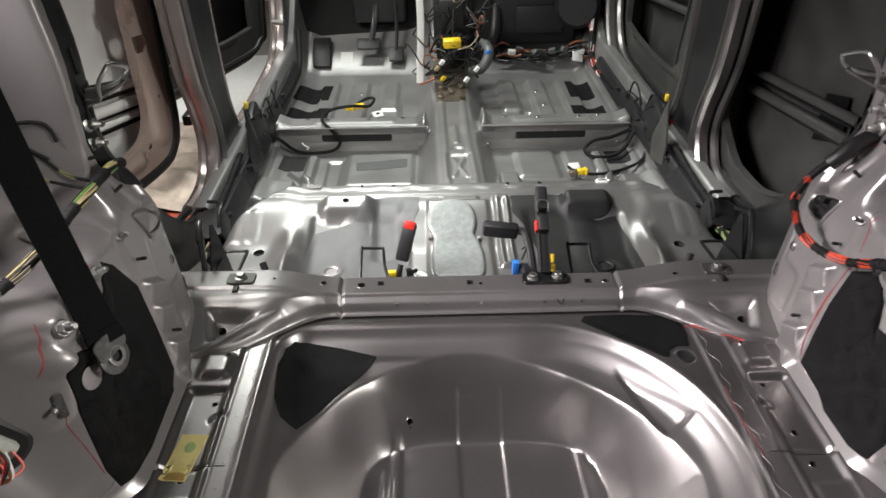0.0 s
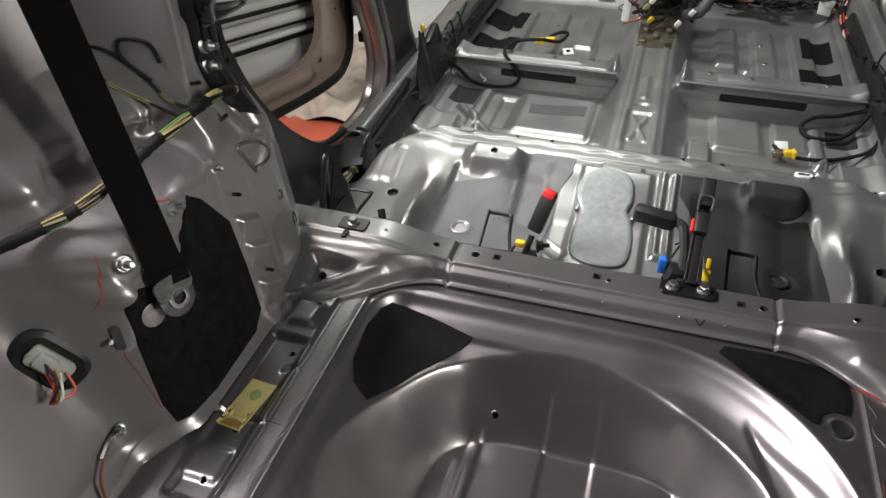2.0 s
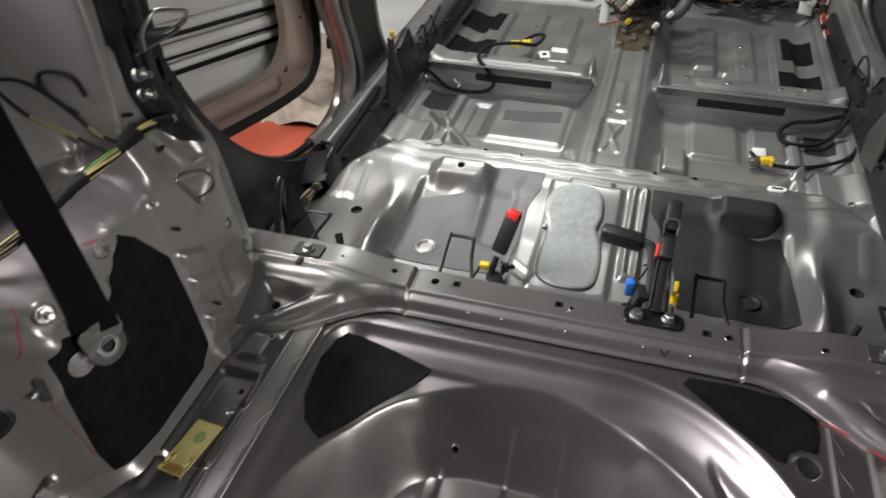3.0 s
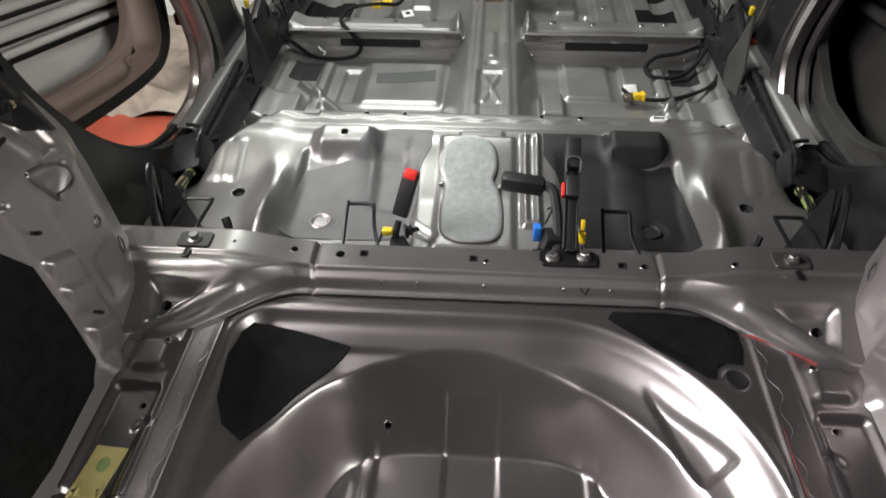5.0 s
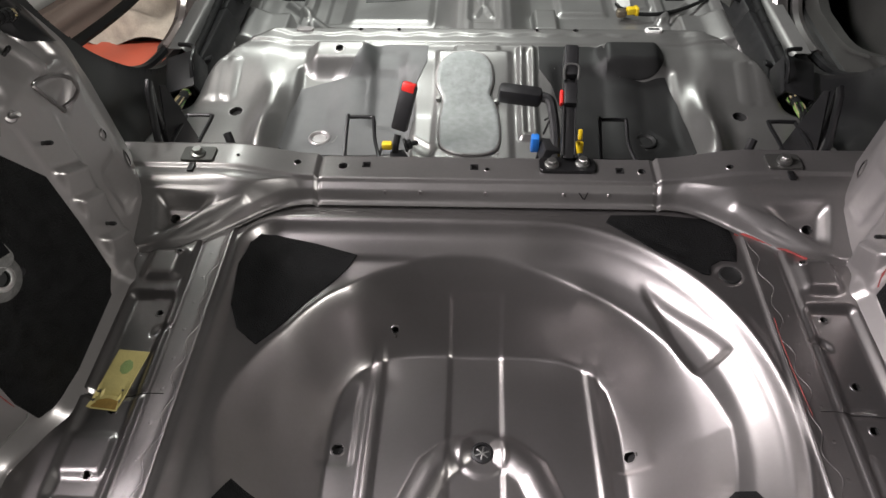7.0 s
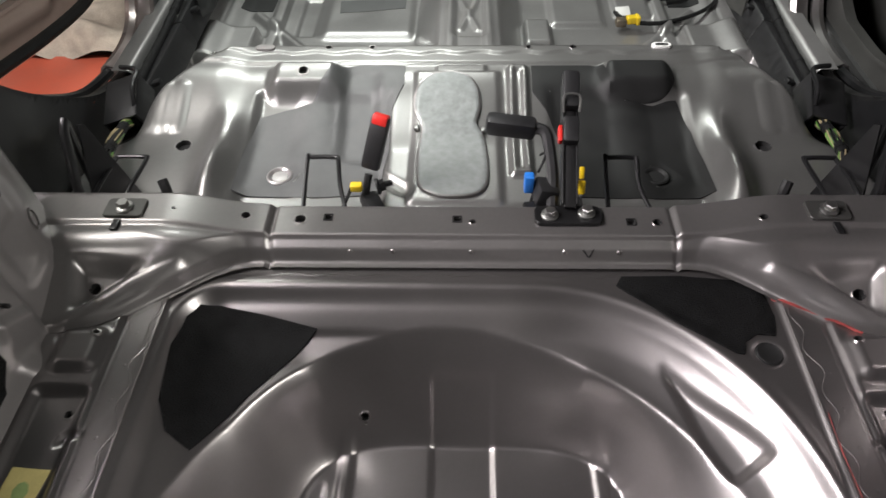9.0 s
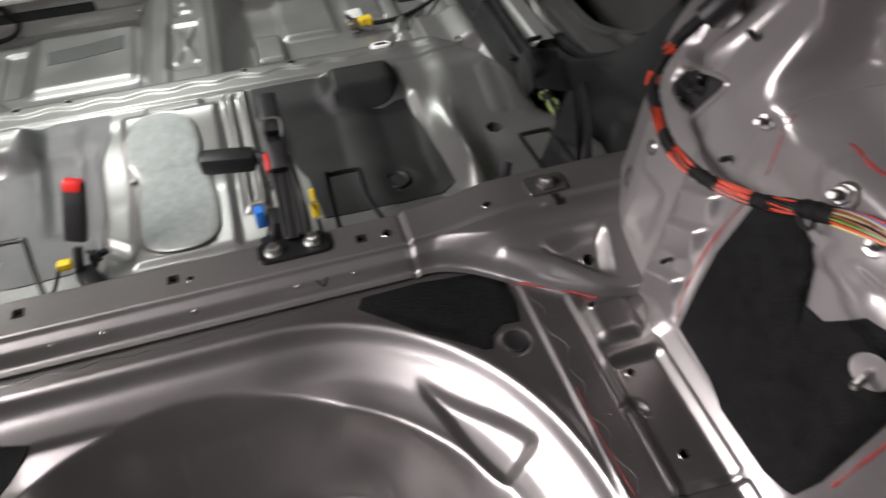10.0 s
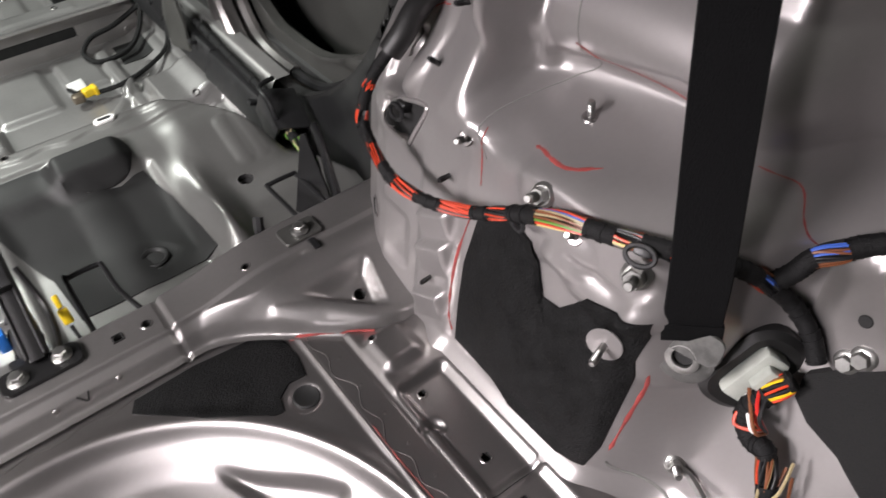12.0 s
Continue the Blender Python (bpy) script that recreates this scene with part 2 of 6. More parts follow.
def wedge(u, v, a, b, c, e):
    """1 inside a triangle, falling to 0 over e inside its edges."""
    d = None
    for p, q, o in ((a, b, c), (b, c, a), (c, a, b)):
        n = np.array((q[1] - p[1], p[0] - q[0])) / math.hypot(q[0] - p[0], q[1] - p[1])
        side = 1 if (o[0] - p[0]) * n[0] + (o[1] - p[1]) * n[1] > 0 else -1
        t = side * ((u - p[0]) * n[0] + (v - p[1]) * n[1])
        d = ss(0, e, t) if d is None else d * ss(0, e, t)
    return d


def lin(a, b, v):
    """A straight ramp with short rounded ends."""
    t = np.clip((v - a) / (b - a), 0, 1)
    return 0.6 * t + 0.4 * t * t * (3 - 2 * t)


WELL = (0.01, 0.755)


def z_trunk(x, y):
    ax = np.abs(x)
    z = 0.598 + 0 * x
    r = np.hypot(x - WELL[0], y - WELL[1])
    ang = np.degrees(np.arctan2(x - WELL[0], y - WELL[1]))
    # tray round the well: square to the left, round to the right
    du, dv = x + 0.402, 1.108 - y
    k = 0.07
    d = np.where((du < k) & (dv < k), k - np.hypot(k - du, k - dv), np.minimum(du, dv))
    d = np.where(x > 0.08, 0.353 - np.hypot((x - 0.08) * 1.09, y - 0.755), d)
    z += 0.003 * ss(-0.022, -0.004, d) * ss(0.012, 0.0, d)
    z -= 0.013 * ss(-0.002, 0.022, d) + 0.020 * ss(0.02, 0.10, d)
    z -= 0.020 * ss(0.004, 0.06, d)
    # the well: squarish floor, steep front wall, long right slope
    rs = ((np.abs(x + 0.012) / 0.225) ** 4 + (np.abs(y - 0.755) / 0.205) ** 4) ** 0.25
    mx, my = x + 0.03, y - 0.77
    r2, a2 = np.hypot(mx, my), np.degrees(np.arctan2(mx, my))
    mouth = np.interp(a2, [-180, -120, -90, -62, -38, -15, 0, 15, 38, 60, 90, 120, 180], [0.335, 0.34, 0.335, 0.315, 0.310, 0.296, 0.292, 0.293, 0.300, 0.325, 0.365, 0.36, 0.335])
    din, dout = np.maximum(rs - 1, 0) * 0.215, np.maximum(mouth - r2, 0)
    t = np.clip(din / (din + dout + 1e-6), 0, 1)
    z -= 0.125 * (1 - ss(0, 1, t) * 0.45 - 0.55 * t)
    # soft folds in the slope
    for a0, wd, h in ((30, 8, 0.003), (-47, 6, -0.003), (-80, 14, 0.003)):
        z += h * np.exp(-((ang - a0) / wd) ** 2) * ss(0.19, 0.25, r) * ss(0.34, 0.29, r)
    # the pointed swage on the slope, opening towards the rail
    px, py, ux, uy = 0.247, 1.004, 0.527, -0.850
    along, across = (x - px) * ux + (y - py) * uy, np.abs((x - px) * uy - (y - py) * ux)
    wide = 0.002 + 0.024 * ss(0.0, 0.150, along)
    z -= 0.0095 * ss(wide + 0.008, wide - 0.008, across) * ss(-0.006, 0.030, along) * ss(0.168, 0.150, along)
    # faint pressed point beside the pad
    z -= 0.004 * ss(0.004, -0.006, y - 1.058) * ss(-0.075, -0.15, x) * ss(0.98, 1.03, y) * ss(-0.27, -0.22, x)
    # floor of the well
    inner = ss(1.12, 1.0, rs)
    z += inner * 0.004 * (bar(x, y, (-0.172, 0.975), (-0.176, 0.45), 0.004, 0.009) + bar(x, y, (0.176, 0.965), (0.188, 0.45), 0.004, 0.009))
    z -= 0.0035 * rbox(x, y, -0.050, 0.027, 0.70, 1.02, 0.008)
    z += 0.003 * disc(x, y, 0, 0.785, 0.034, 0.008)
    for s in (-1, 1):
        arc = [(s * 0.036, 0.79), (s * 0.075, 0.758), (s * 0.100, 0.70), (s * 0.105, 0.62)]
        lift = np.zeros_like(z)
        for p, q in zip(arc, arc[1:]):
            lift = np.maximum(lift, bead(x, y, p, q, 0.026))
        z += 0.009 * lift
        z -= 0.003 * rbox(x, y, *sorted((s * 0.204, s * 0.244)), 0.765, 0.90, 0.010) * ss(0.27, 0.24, r)
    # seam flange beside the rails
    z += 0.006 * ss(0.404, 0.412, ax) * ss(0.460, 0.450, ax) * ss(1.10, 1.085, y)
    # rails
    rail = ss(0.452, 0.462, ax)
    z += rail * 0.012 * ss(0.590, 0.55, ax) * (1 - 0.9 * rbox(ax, y, 0.472, 0.522, 0.62, 0.925, 0.016)) * ss(0.40, 0.45, y)
    z += rail * 0.010 * rbox(ax, y, 0.480, 0.512, 0.970, 1.008, 0.020)
    z -= 0.005 * disc(ax, y, 0.466, 0.866, 0.012, 0.006) * ss(-0.004, 0.004, (ax - 0.466) * 0.5 + (y - 0.866))
    z -= rail * 0.004 * bead(ax, y, (0.44, 0.763), (0.58, 0.760), 0.006)
    z += rail * 0.005 * rbox(ax, y, 0.480, 0.520, 0.655, 0.695, 0.014)
    # shallow dish in the corner flat
    z -= 0.004 * disc(x, y, 0.372, 1.000, 0.016, 0.006)
    z -= 0.022 * ss(-0.002, 0.010, y - front_edge(ax))
    z -= 0.3 * ss(0.36, 0.22, y)
    return z


def front_edge(ax):
    return 1.148 - 0.133 * ss(0.30, 0.535, ax)


def z_cross(x, y):
    ax = np.abs(x)
    d = y - front_edge(ax)
    flare = ss(0.33, 0.48, ax)
    end = ss(0.283, 0.287, ax)
    top = 0.636 + 0.004 * end + 0.022 * ss(0.285, 0.44, ax)
    low = 0.604 + 0 * x
    reach = 0.024 + flare * (1.158 - front_edge(ax) - 0.024)
    z = low + 0.014 * ss(-0.004, 0.009, d) + (top - 0.018 - low) * lin(0.006, 1, d / reach)
    z += 0.004 * ss(1.166, 1.171, y)
    z -= 0.005 * bar(ax, y, (0.285, 1.0), (0.285, 1.3), 0.0015, 0.003)
    # hollow with a hole at each end
    z -= 0.020 * wedge(ax, y, (0.425, 1.116), (0.548, 1.122), (0.528, 1.030), 0.020)
    rim = np.maximum(bead(ax, y, (0.400, 1.108), (0.455, 1.080), 0.012), bead(ax, y, (0.455, 1.080), (0.505, 1.036), 0.012))
    z += 0.0045 * np.maximum(rim, bead(ax, y, (0.505, 1.036), (0.528, 1.026), 0.012)) * ss(0.55, 0.51, ax)
    # crisp fold along the rear edge of the end's top
    z += 0.0022 * bead(ax, y, (0.33, 1.150), (0.57, 1.142), 0.016) * end
    z -= 0.13 * ss(1.226, 1.255, y)
    return z


def pan_edge(ax):
    return 1.790 - 0.20 * np.clip((ax - 0.43) / 0.20, 0, 2) ** 2


def z_pan(x, y):
    ax = np.abs(x)
    z = 0.512 + 0.050 * ss(1.50, 1.70, y)
    # raised shoulders between seat hollows and outer holes
    z += 0.030 * np.exp(-((ax - 0.455) / 0.030) ** 2) * ss(1.27, 1.40, y) * ss(1.66, 1.50, y)
    z += 0.014 * np.exp(-((ax - 0.455) / 0.018) ** 2) * ss(1.33, 1.42, y) * ss(1.52, 1.44, y)
    z += 0.010 * ss(0.44, 0.50, ax) * ss(1.35, 1.45, y)
    for k in range(3):
        z += 0.0035 * bead(ax, y, (0.560 + 0.032 * k, 1.64), (0.560 + 0.030 * k, 1.56), 0.020)
    # seat hollows
    z -= 0.010 * rbox(ax, y, 0.165, 0.40, 1.36, 1.63, 0.02)
    z += 0.024 * rbox(ax, y, 0.275, 0.370, 1.648, 1.690, 0.034)
    z += 0.006 * bead(ax, y, (0.300, 1.60), (0.300, 1.42), 0.040)
    z -= 0.012 * rbox(ax, y, 0.19, 0.235, 1.50, 1.69, 0.02) * (x < 0)
    z -= 0.006 * disc(ax, y, 0.338, 1.448, 0.022, 0.008)
    # beads beside the access plate and the plate's flat
    z += 0.010 * rbox(x, y, 0.078, 0.108, 1.44, 1.705, 0.008) - 0.007 * rbox(x, y, 0.088, 0.098, 1.455, 1.690, 0.005)
    z += 0.006 * rbox(x, y, -0.10, 0.05, 1.37, 1.685, 0.012) + 0.004 * rbox(x, y, -0.065, 0.03, 1.694, 1.712, 0.004)
    z -= 0.008 * bead(x, y, (-0.115, 1.40), (-0.165, 1.44), 0.018)
    # front lip
    lip = ss(1.715, 1.725, y)
    z += lip * 0.005 + 0.003 * ss(1.752 + 0.004 * np.sin(x * 75), 1.757 + 0.004 * np.sin(x * 75), y)
    z -= 0.235 * ss(-0.012, 0.030, y - pan_edge(ax))
    z -= 0.10 * ss(0.60, 0.70, ax) * ss(1.5, 1.6, y)
    return z


def z_foot(x, y):
    ax = np.abs(x)
    z = 0.328 + 0 * x
    # tunnel
    top = np.interp(y, [1.75, 1.95, 2.45, 3.0, 3.4], [0.515, 0.495, 0.43, 0.42, 0.50])
    tun = ss(0.150, 0.066, ax)
    z += (top - 0.328) * tun
    z += 0.006 * (rbox(x, y, -0.052, -0.034, 1.8, 2.8, 0.005) + rbox(x, y, 0.034, 0.052, 1.8, 2.8, 0.005))
    z += 0.006 * bead(x, y, (0, 2.52), (0, 2.34), 0.015) - 0.006 * disc(x, y, 0, 2.27, 0.018, 0.006)
    z -= 0.007 * rbox(x, y, -0.034, 0.034, 1.95, 2.20, 0.008)
    z += 0.006 * (bead(x, y, (-0.022, 2.18), (0.022, 1.99), 0.008) + bead(x, y, (0.022, 2.18), (-0.022, 1.99), 0.008))
    # cross member under the front seats
    wide = ss(0.095, 0.115, ax) * ss(0.70, 0.68, ax)
    z += wide * (0.100 * ss(2.545, 2.554, y) * ss(2.655, 2.635, y) + 0.004 * rbox(ax, y, 0.24, 0.53, 2.585, 2.615, 0.02))
    # rear foot wells
    z += 0.012 * rbox(x, y, -0.385, -0.170, 2.24, 2.48, 0.040)
    z -= 0.008 * rbox(x, y, -0.47, -0.43, 2.24, 2.44, 0.010)
    z += 0.011 * rbox(x, y, 0.240, 0.365, 2.29, 2.50, 0.022) + 0.011 * rbox(x, y, 0.420, 0.505, 2.33, 2.50, 0.014)
    z += 0.016 * rbox(ax, y, 0.525, 0.548, 2.15, 2.47, 0.012)
    z += 0.050 * rbox(ax, y, 0.57, 0.69, 2.05, 2.20, 0.02)
    # front foot wells
    for cx in (0.27, 0.41, 0.55):
        z += 0.018 * rbox(ax, y, cx - 0.030, cx + 0.030, 2.75, 3.28, 0.018)
    z += 0.02 * ss(0.62, 0.68, ax)
    z += 0.62 * np.clip((y - 3.42) / 0.62, 0, 1) ** 1.3
    z += 0.011 * rbox(x, y, -0.35, -0.22, 2.82, 3.02, 0.010) - 0.011 * rbox(ax, y, 0.24, 0.34, 2.72, 2.90, 0.012)
    z += 0.016 * bead(x, y, (-0.60, 2.34), (-0.40, 2.10), 0.018) + 0.016 * bead(x, y, (0.62, 2.34), (0.42, 2.10), 0.018)
    z += 0.030 * rbox(x, y, 0.155, 0.215, 2.16, 2.27, 0.012)
    # sill
    z += 0.150 * ss(0.690, 0.745, ax)
    return z


RIM_Z = [0.40, 0.50, 0.615, 0.738, 0.852, 0.956, 1.03, 1.10, 1.40]
RIM_Y = [1.90, 1.70, 1.520, 1.370, 1.278, 1.225, 1.205, 1.203, 1.205]
ARCH_Z = [0.40, 0.62, 0.70, 0.80, 0.88, 0.956, 1.03, 1.10, 1.40]
ARCH_Y = [1.19, 1.20, 1.215, 1.245, 1.255, 1.225, 1.205, 1.203, 1.205]


def x_side(y, z, s=1):
    """Distance of the inner side panel from the middle of the car. s: -1 left, 1 right."""
    x = 0.554 + 0.115 * (z - 0.62)
    # foot of the panel runs out into the rail
    x -= 0.020 * ss(0.63, 0.600, z) * ss(1.0, 0.96, y)
    # shelf over the wheel
    x += (0.055 * ss(0.925, 0.965, z) + 0.030 * lin(0.945, 0.99, z)) * lin(0.974, 0.950, y)
    x += 0.035 * ss(1.0, 1.25, z) * ss(0.985, 0.950, y)
    # column with its pressed ribs
    col = ss(0.945, 0.957, y) * ss(1.115, 1.100, y)
    x -= 0.004 * col * ss(1.0, 0.93, z)
    zr = z + 0.55 * (y - 0.985)
    for zc in (0.680, 0.757, 0.806):
        x -= 0.014 * ss(zc + 0.004, zc - 0.002, zr) * np.clip((zr - zc + 0.052) / 0.050, 0, 1) * ss(0.956, 0.964, y) * ss(1.018, 1.008, y)
    x += 0.008 * ss(1.016, 1.030, y) * ss(0.88, 0.82, z)
    x += 0.004 * rbox(y, z, 1.062, 1.098, 0.67, 0.73, 0.020)
    # turning outward to the door opening
    x += 0.035 * ss(1.11, 1.20, y) + 0.16 * ss(1.17, 1.27, y) ** 2 + 0.028 * ss(1.10, 1.19, y) * ss(0.80, 0.95, z)
    x += 0.014 * rbox(y, z, 1.075, 1.105, 0.905, 0.955, 0.012)
    # fold where the column turns outward, running forward as it comes down
    d = y - np.interp(z, [0.62, 0.80, 0.88, 0.95, 1.04, 1.40], [1.052, 1.036, 1.012, 0.990, 0.970, 0.966])
    x += 0.030 * lin(0, 0.075, d) * ss(0.86, 0.98, z)
    x -= 0.006 * np.exp(-((d - 0.045) / 0.018) ** 2) * ss(0.90, 0.97, z)
    if s < 0:
        x += 0.050 * lin(0.957, 0.935, y) * ss(0.985, 1.05, z)
    # upper column, leaning inward as it rises
    x += 0.020 * ss(0.92, 1.0, z) * ss(1.20, 1.0, z) * ss(0.940, 0.962, y)
    # post beside the opening, widening as it rises
    y0, y1 = np.interp(z, [0.96, 1.035, 1.12, 1.4], [0.930, 0.953, 0.962, 0.975]), np.interp(z, [0.98, 1.035, 1.105, 1.4], [0.970, 0.978, 1.000, 1.03])
    x -= 0.015 * ss(y0 - 0.004, y0 + 0.007, y) * ss(y1 + 0.004, y1 - 0.007, y) * ss(0.955, 1.0, z)
    # swages at the back of the wheel house
    x += 0.085 * ss(0.735, 0.615, y) * ss(0.58, 0.92, z) + 0.060 * ss(0.735, 0.64, y)
    x -= 0.006 * bar(y, z, (0.735, 0.903), (0.850, 0.914), 0.021, 0.013)
    # rounded lip under the wheel house studs
    lip = 0 * z
    for a, b in (((0.812, 0.868), (0.785, 0.852)), ((0.785, 0.852), (0.745, 0.853)), ((0.745, 0.853), (0.708, 0.868)), ((0.708, 0.868), (0.698, 0.905))):
        lip = np.maximum(lip, bead(y, z, a, b, 0.020))
    x -= 0.009 * lip
    # pocket in the upper panel
    x += 0.010 * wedge(y, z, (1.008, 0.924), (1.118, 0.886), (1.055, 0.834), 0.014)
    # flutes that run up to the pillar
    x -= 0.012 * bead(y, z, (1.015, 1.10), (1.062, 0.925), 0.020) + 0.009 * bead(y, z, (1.070, 1.10), (1.094, 0.945), 0.014)
    x -= 0.008 * bead(y, z, (0.84, 0.87), (0.80, 0.88), 0.030)
    x -= 0.018 * bead(y, z, (0.695, 0.86), (0.675, 0.80), 0.040)
    x += 0.026 * bead(y, z, (0.915, 0.955), (0.79, 0.985), 0.040)
    x -= 0.018 * bead(y, z, (0.93, 1.03), (0.60, 1.04), 0.050)
    x += 0.03 * ss(0.55, 0.35, y)
    return x
# -- end surfaces --


def sheet(name, us, vs, put, mat, keep=None, holes=(), parent=None, flip=False, flat=False, **tags):
    """A pressed sheet over a grid of u, v. holes: (u, v, r) cut out of it."""
    U, V = np.meshgrid(us, vs, indexing="ij")
    X, Y, Z = put(U, V)
    verts = np.stack([X, Y, Z], -1).reshape(-1, 3)
    nu, nv = U.shape
    idx = np.arange(nu * nv).reshape(nu, nv)
    quads = np.stack([idx[:-1, :-1], idx[1:, :-1], idx[1:, 1:], idx[:-1, 1:]], -1)
    uc, vc = (U[:-1, :-1] + U[1:, 1:]) / 2, (V[:-1, :-1] + V[1:, 1:]) / 2
    ok = np.ones_like(uc, bool) if keep is None else keep(uc, vc)
    if flat:
        uc, vc = (X[:-1, :-1] + X[1:, 1:]) / 2, (Y[:-1, :-1] + Y[1:, 1:]) / 2
    for hu, hv, hr in holes:
        ok &= np.hypot(uc - hu, vc - hv) > hr
    quads = quads[ok]
    if flip:
        quads = quads[:, ::-1]
    used = np.unique(quads)
    remap = np.zeros(len(verts), int)
    remap[used] = np.arange(len(used))
    me = bpy.data.meshes.new(name)
    me.from_pydata(verts[used].tolist(), [], remap[quads].tolist())
    me.materials.append(mat)
    me.polygons.foreach_set("use_smooth", [True] * len(me.polygons))
    me.update()
    return link(name, me, parent, **tags)


def steps(a, b, d):
    return np.linspace(a, b, max(2, int(round((b - a) / d)) + 1))


def on(fn, x, y, h=0.0):
    return (x, y, float(fn(np.float64(x), np.float64(y))) + h)


def on_side(s, y, z, h=0.0):
    return (s * (float(x_side(np.float64(y), np.float64(z), s)) - h), y, z)


def turned(place, normal, spin=0):
    q = Vector(normal).to_track_quat("Z", "Y").to_matrix().to_4x4()
    return Matrix.Translation(place) @ q @ pose(0, 0, 0, 0, 0, spin)


def floor_normal(fn, x, y, d=0.006):
    gx = (on(fn, x + d, y)[2] - on(fn, x - d, y)[2]) / (2 * d)
    gy = (on(fn, x, y + d)[2] - on(fn, x, y - d)[2]) / (2 * d)
    return Vector((-gx, -gy, 1)).normalized()


def side_normal(s, y, z, d=0.006):
    gy = s * (on_side(s, y + d, z)[0] - on_side(s, y - d, z)[0]) / (2 * d)
    gz = s * (on_side(s, y, z + d)[0] - on_side(s, y, z - d)[0]) / (2 * d)
    return Vector((-s, gy, gz)).normalized()


def drape(outline, put, thick, rings=10, fine=6, smooth_outline=False):
    """A thin mat with that outline (u, v), laid on a surface: put(u, v, h) gives the place at height h over it."""
    n = len(outline)
    cu, cv = sum(p[0] for p in outline) / n, sum(p[1] for p in outline) / n
    edge = []
    if smooth_outline:
        edge = [tuple(p) for p in spline(outline, fine, True)]
    else:
        for i in range(n):
            a, b = outline[i], outline[(i + 1) % n]
            edge += [(a[0] + (b[0] - a[0]) * k / fine, a[1] + (b[1] - a[1]) * k / fine) for k in range(fine)]
    m = len(edge)
    verts = [put(cu, cv, thick)]
    for k in range(1, rings + 1):
        t = k / rings
        verts += [put(cu + (u - cu) * t, cv + (v - cv) * t, thick if k < rings else thick * 0.8) for u, v in edge]
    verts += [put(u, v, -0.001) for u, v in edge]
    faces = [(0, 1 + i, 1 + (i + 1) % m) for i in range(m)]
    for k in range(rings):
        a, b = 1 + k * m, 1 + (k + 1) * m
        faces += [(a + i, b + i, b + (i + 1) % m, a + (i + 1) % m) for i in range(m)]
    return verts, faces


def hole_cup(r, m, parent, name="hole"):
    """The rolled edge of a hole in a sheet and its inside, blackened for shade."""
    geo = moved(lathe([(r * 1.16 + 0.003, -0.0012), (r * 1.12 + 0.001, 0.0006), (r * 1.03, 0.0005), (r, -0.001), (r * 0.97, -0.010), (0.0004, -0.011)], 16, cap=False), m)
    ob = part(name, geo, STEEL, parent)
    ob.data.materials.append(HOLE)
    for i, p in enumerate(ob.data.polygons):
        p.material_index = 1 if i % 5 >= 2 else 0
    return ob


def bolt_geo(r, h):
    """A flange bolt head, turned washer and hexagon."""
    washer = lathe([(r * 1.45, 0), (r * 1.45, h * 0.25), (r * 1.1, h * 0.42), (0.0004, h * 0.43)], 20)
    hexa = [(r * math.cos(radians(60 * k)), r * math.sin(radians(60 * k))) for k in range(6)]
    head = moved(prism(hexa, h * 0.7, r * 0.12), Matrix.Translation((0, 0, h * 0.36)))
    return joined(washer, head)


def stud_geo(r, h, nut=True):
    geo = lathe([(r, 0), (r, h * 0.9), (r * 0.75, h), (0.0004, h)], 10)
    for k in range(int(h * 0.5 / 0.0016)):
        geo = joined(geo, moved(lathe([(r, 0), (r * 1.16, 0.0005), (r, 0.001)], 10, cap=False), Matrix.Translation((0, 0, h * 0.45 + 0.0016 * k))))
    if nut:
        geo = joined(geo, bolt_geo(r * 2.0, h * 0.5))
    return geo


# ---- floor pressings ----
TRUNK_HOLES = [(0.486, 0.916, 0.005), (0.493, 0.804, 0.006), (0.493, 0.739, 0.006), (-0.481, 0.902, 0.005), (-0.491, 0.647, 0.005), (-0.493, 0.739, 0.006),
               (0.0, 0.785, 0.014), (-0.222, 0.785, 0.009), (0.222, 0.785, 0.009), (-0.148, 0.985, 0.006), (0.478, 1.010, 0.004), (-0.478, 1.010, 0.004)]
floor_trunk = sheet("floor_trunk", steps(-0.60, 0.60, 0.0032), steps(0.30, 1.16, 0.0032), lambda u, v: (u, v, z_trunk(u, v)), STEEL, holes=TRUNK_HOLES,
                    label="grey primed steel boot floor with a round spare wheel well", category="floor", kind="structure")
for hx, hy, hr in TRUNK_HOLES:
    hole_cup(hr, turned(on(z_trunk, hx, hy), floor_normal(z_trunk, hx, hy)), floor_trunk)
CROSS_HOLES = [(0.508, 1.083, 0.008), (-0.508, 1.083, 0.008), (-0.245, 1.200, 0.008), (-0.322, 1.200, 0.006), (0.002, 1.196, 0.004), (0.262, 1.196, 0.006), (0.40, 1.185, 0.005), (-0.42, 1.195, 0.003), (-0.205, 1.203, 0.006), (-0.020, 1.200, 0.006), (0.225, 1.196, 0.006)]


def cross_place(u, v):
    back = front_edge(np.abs(u)) - 0.012
    y = back + v * (1.262 - back)
    return u, y, z_cross(u, y)


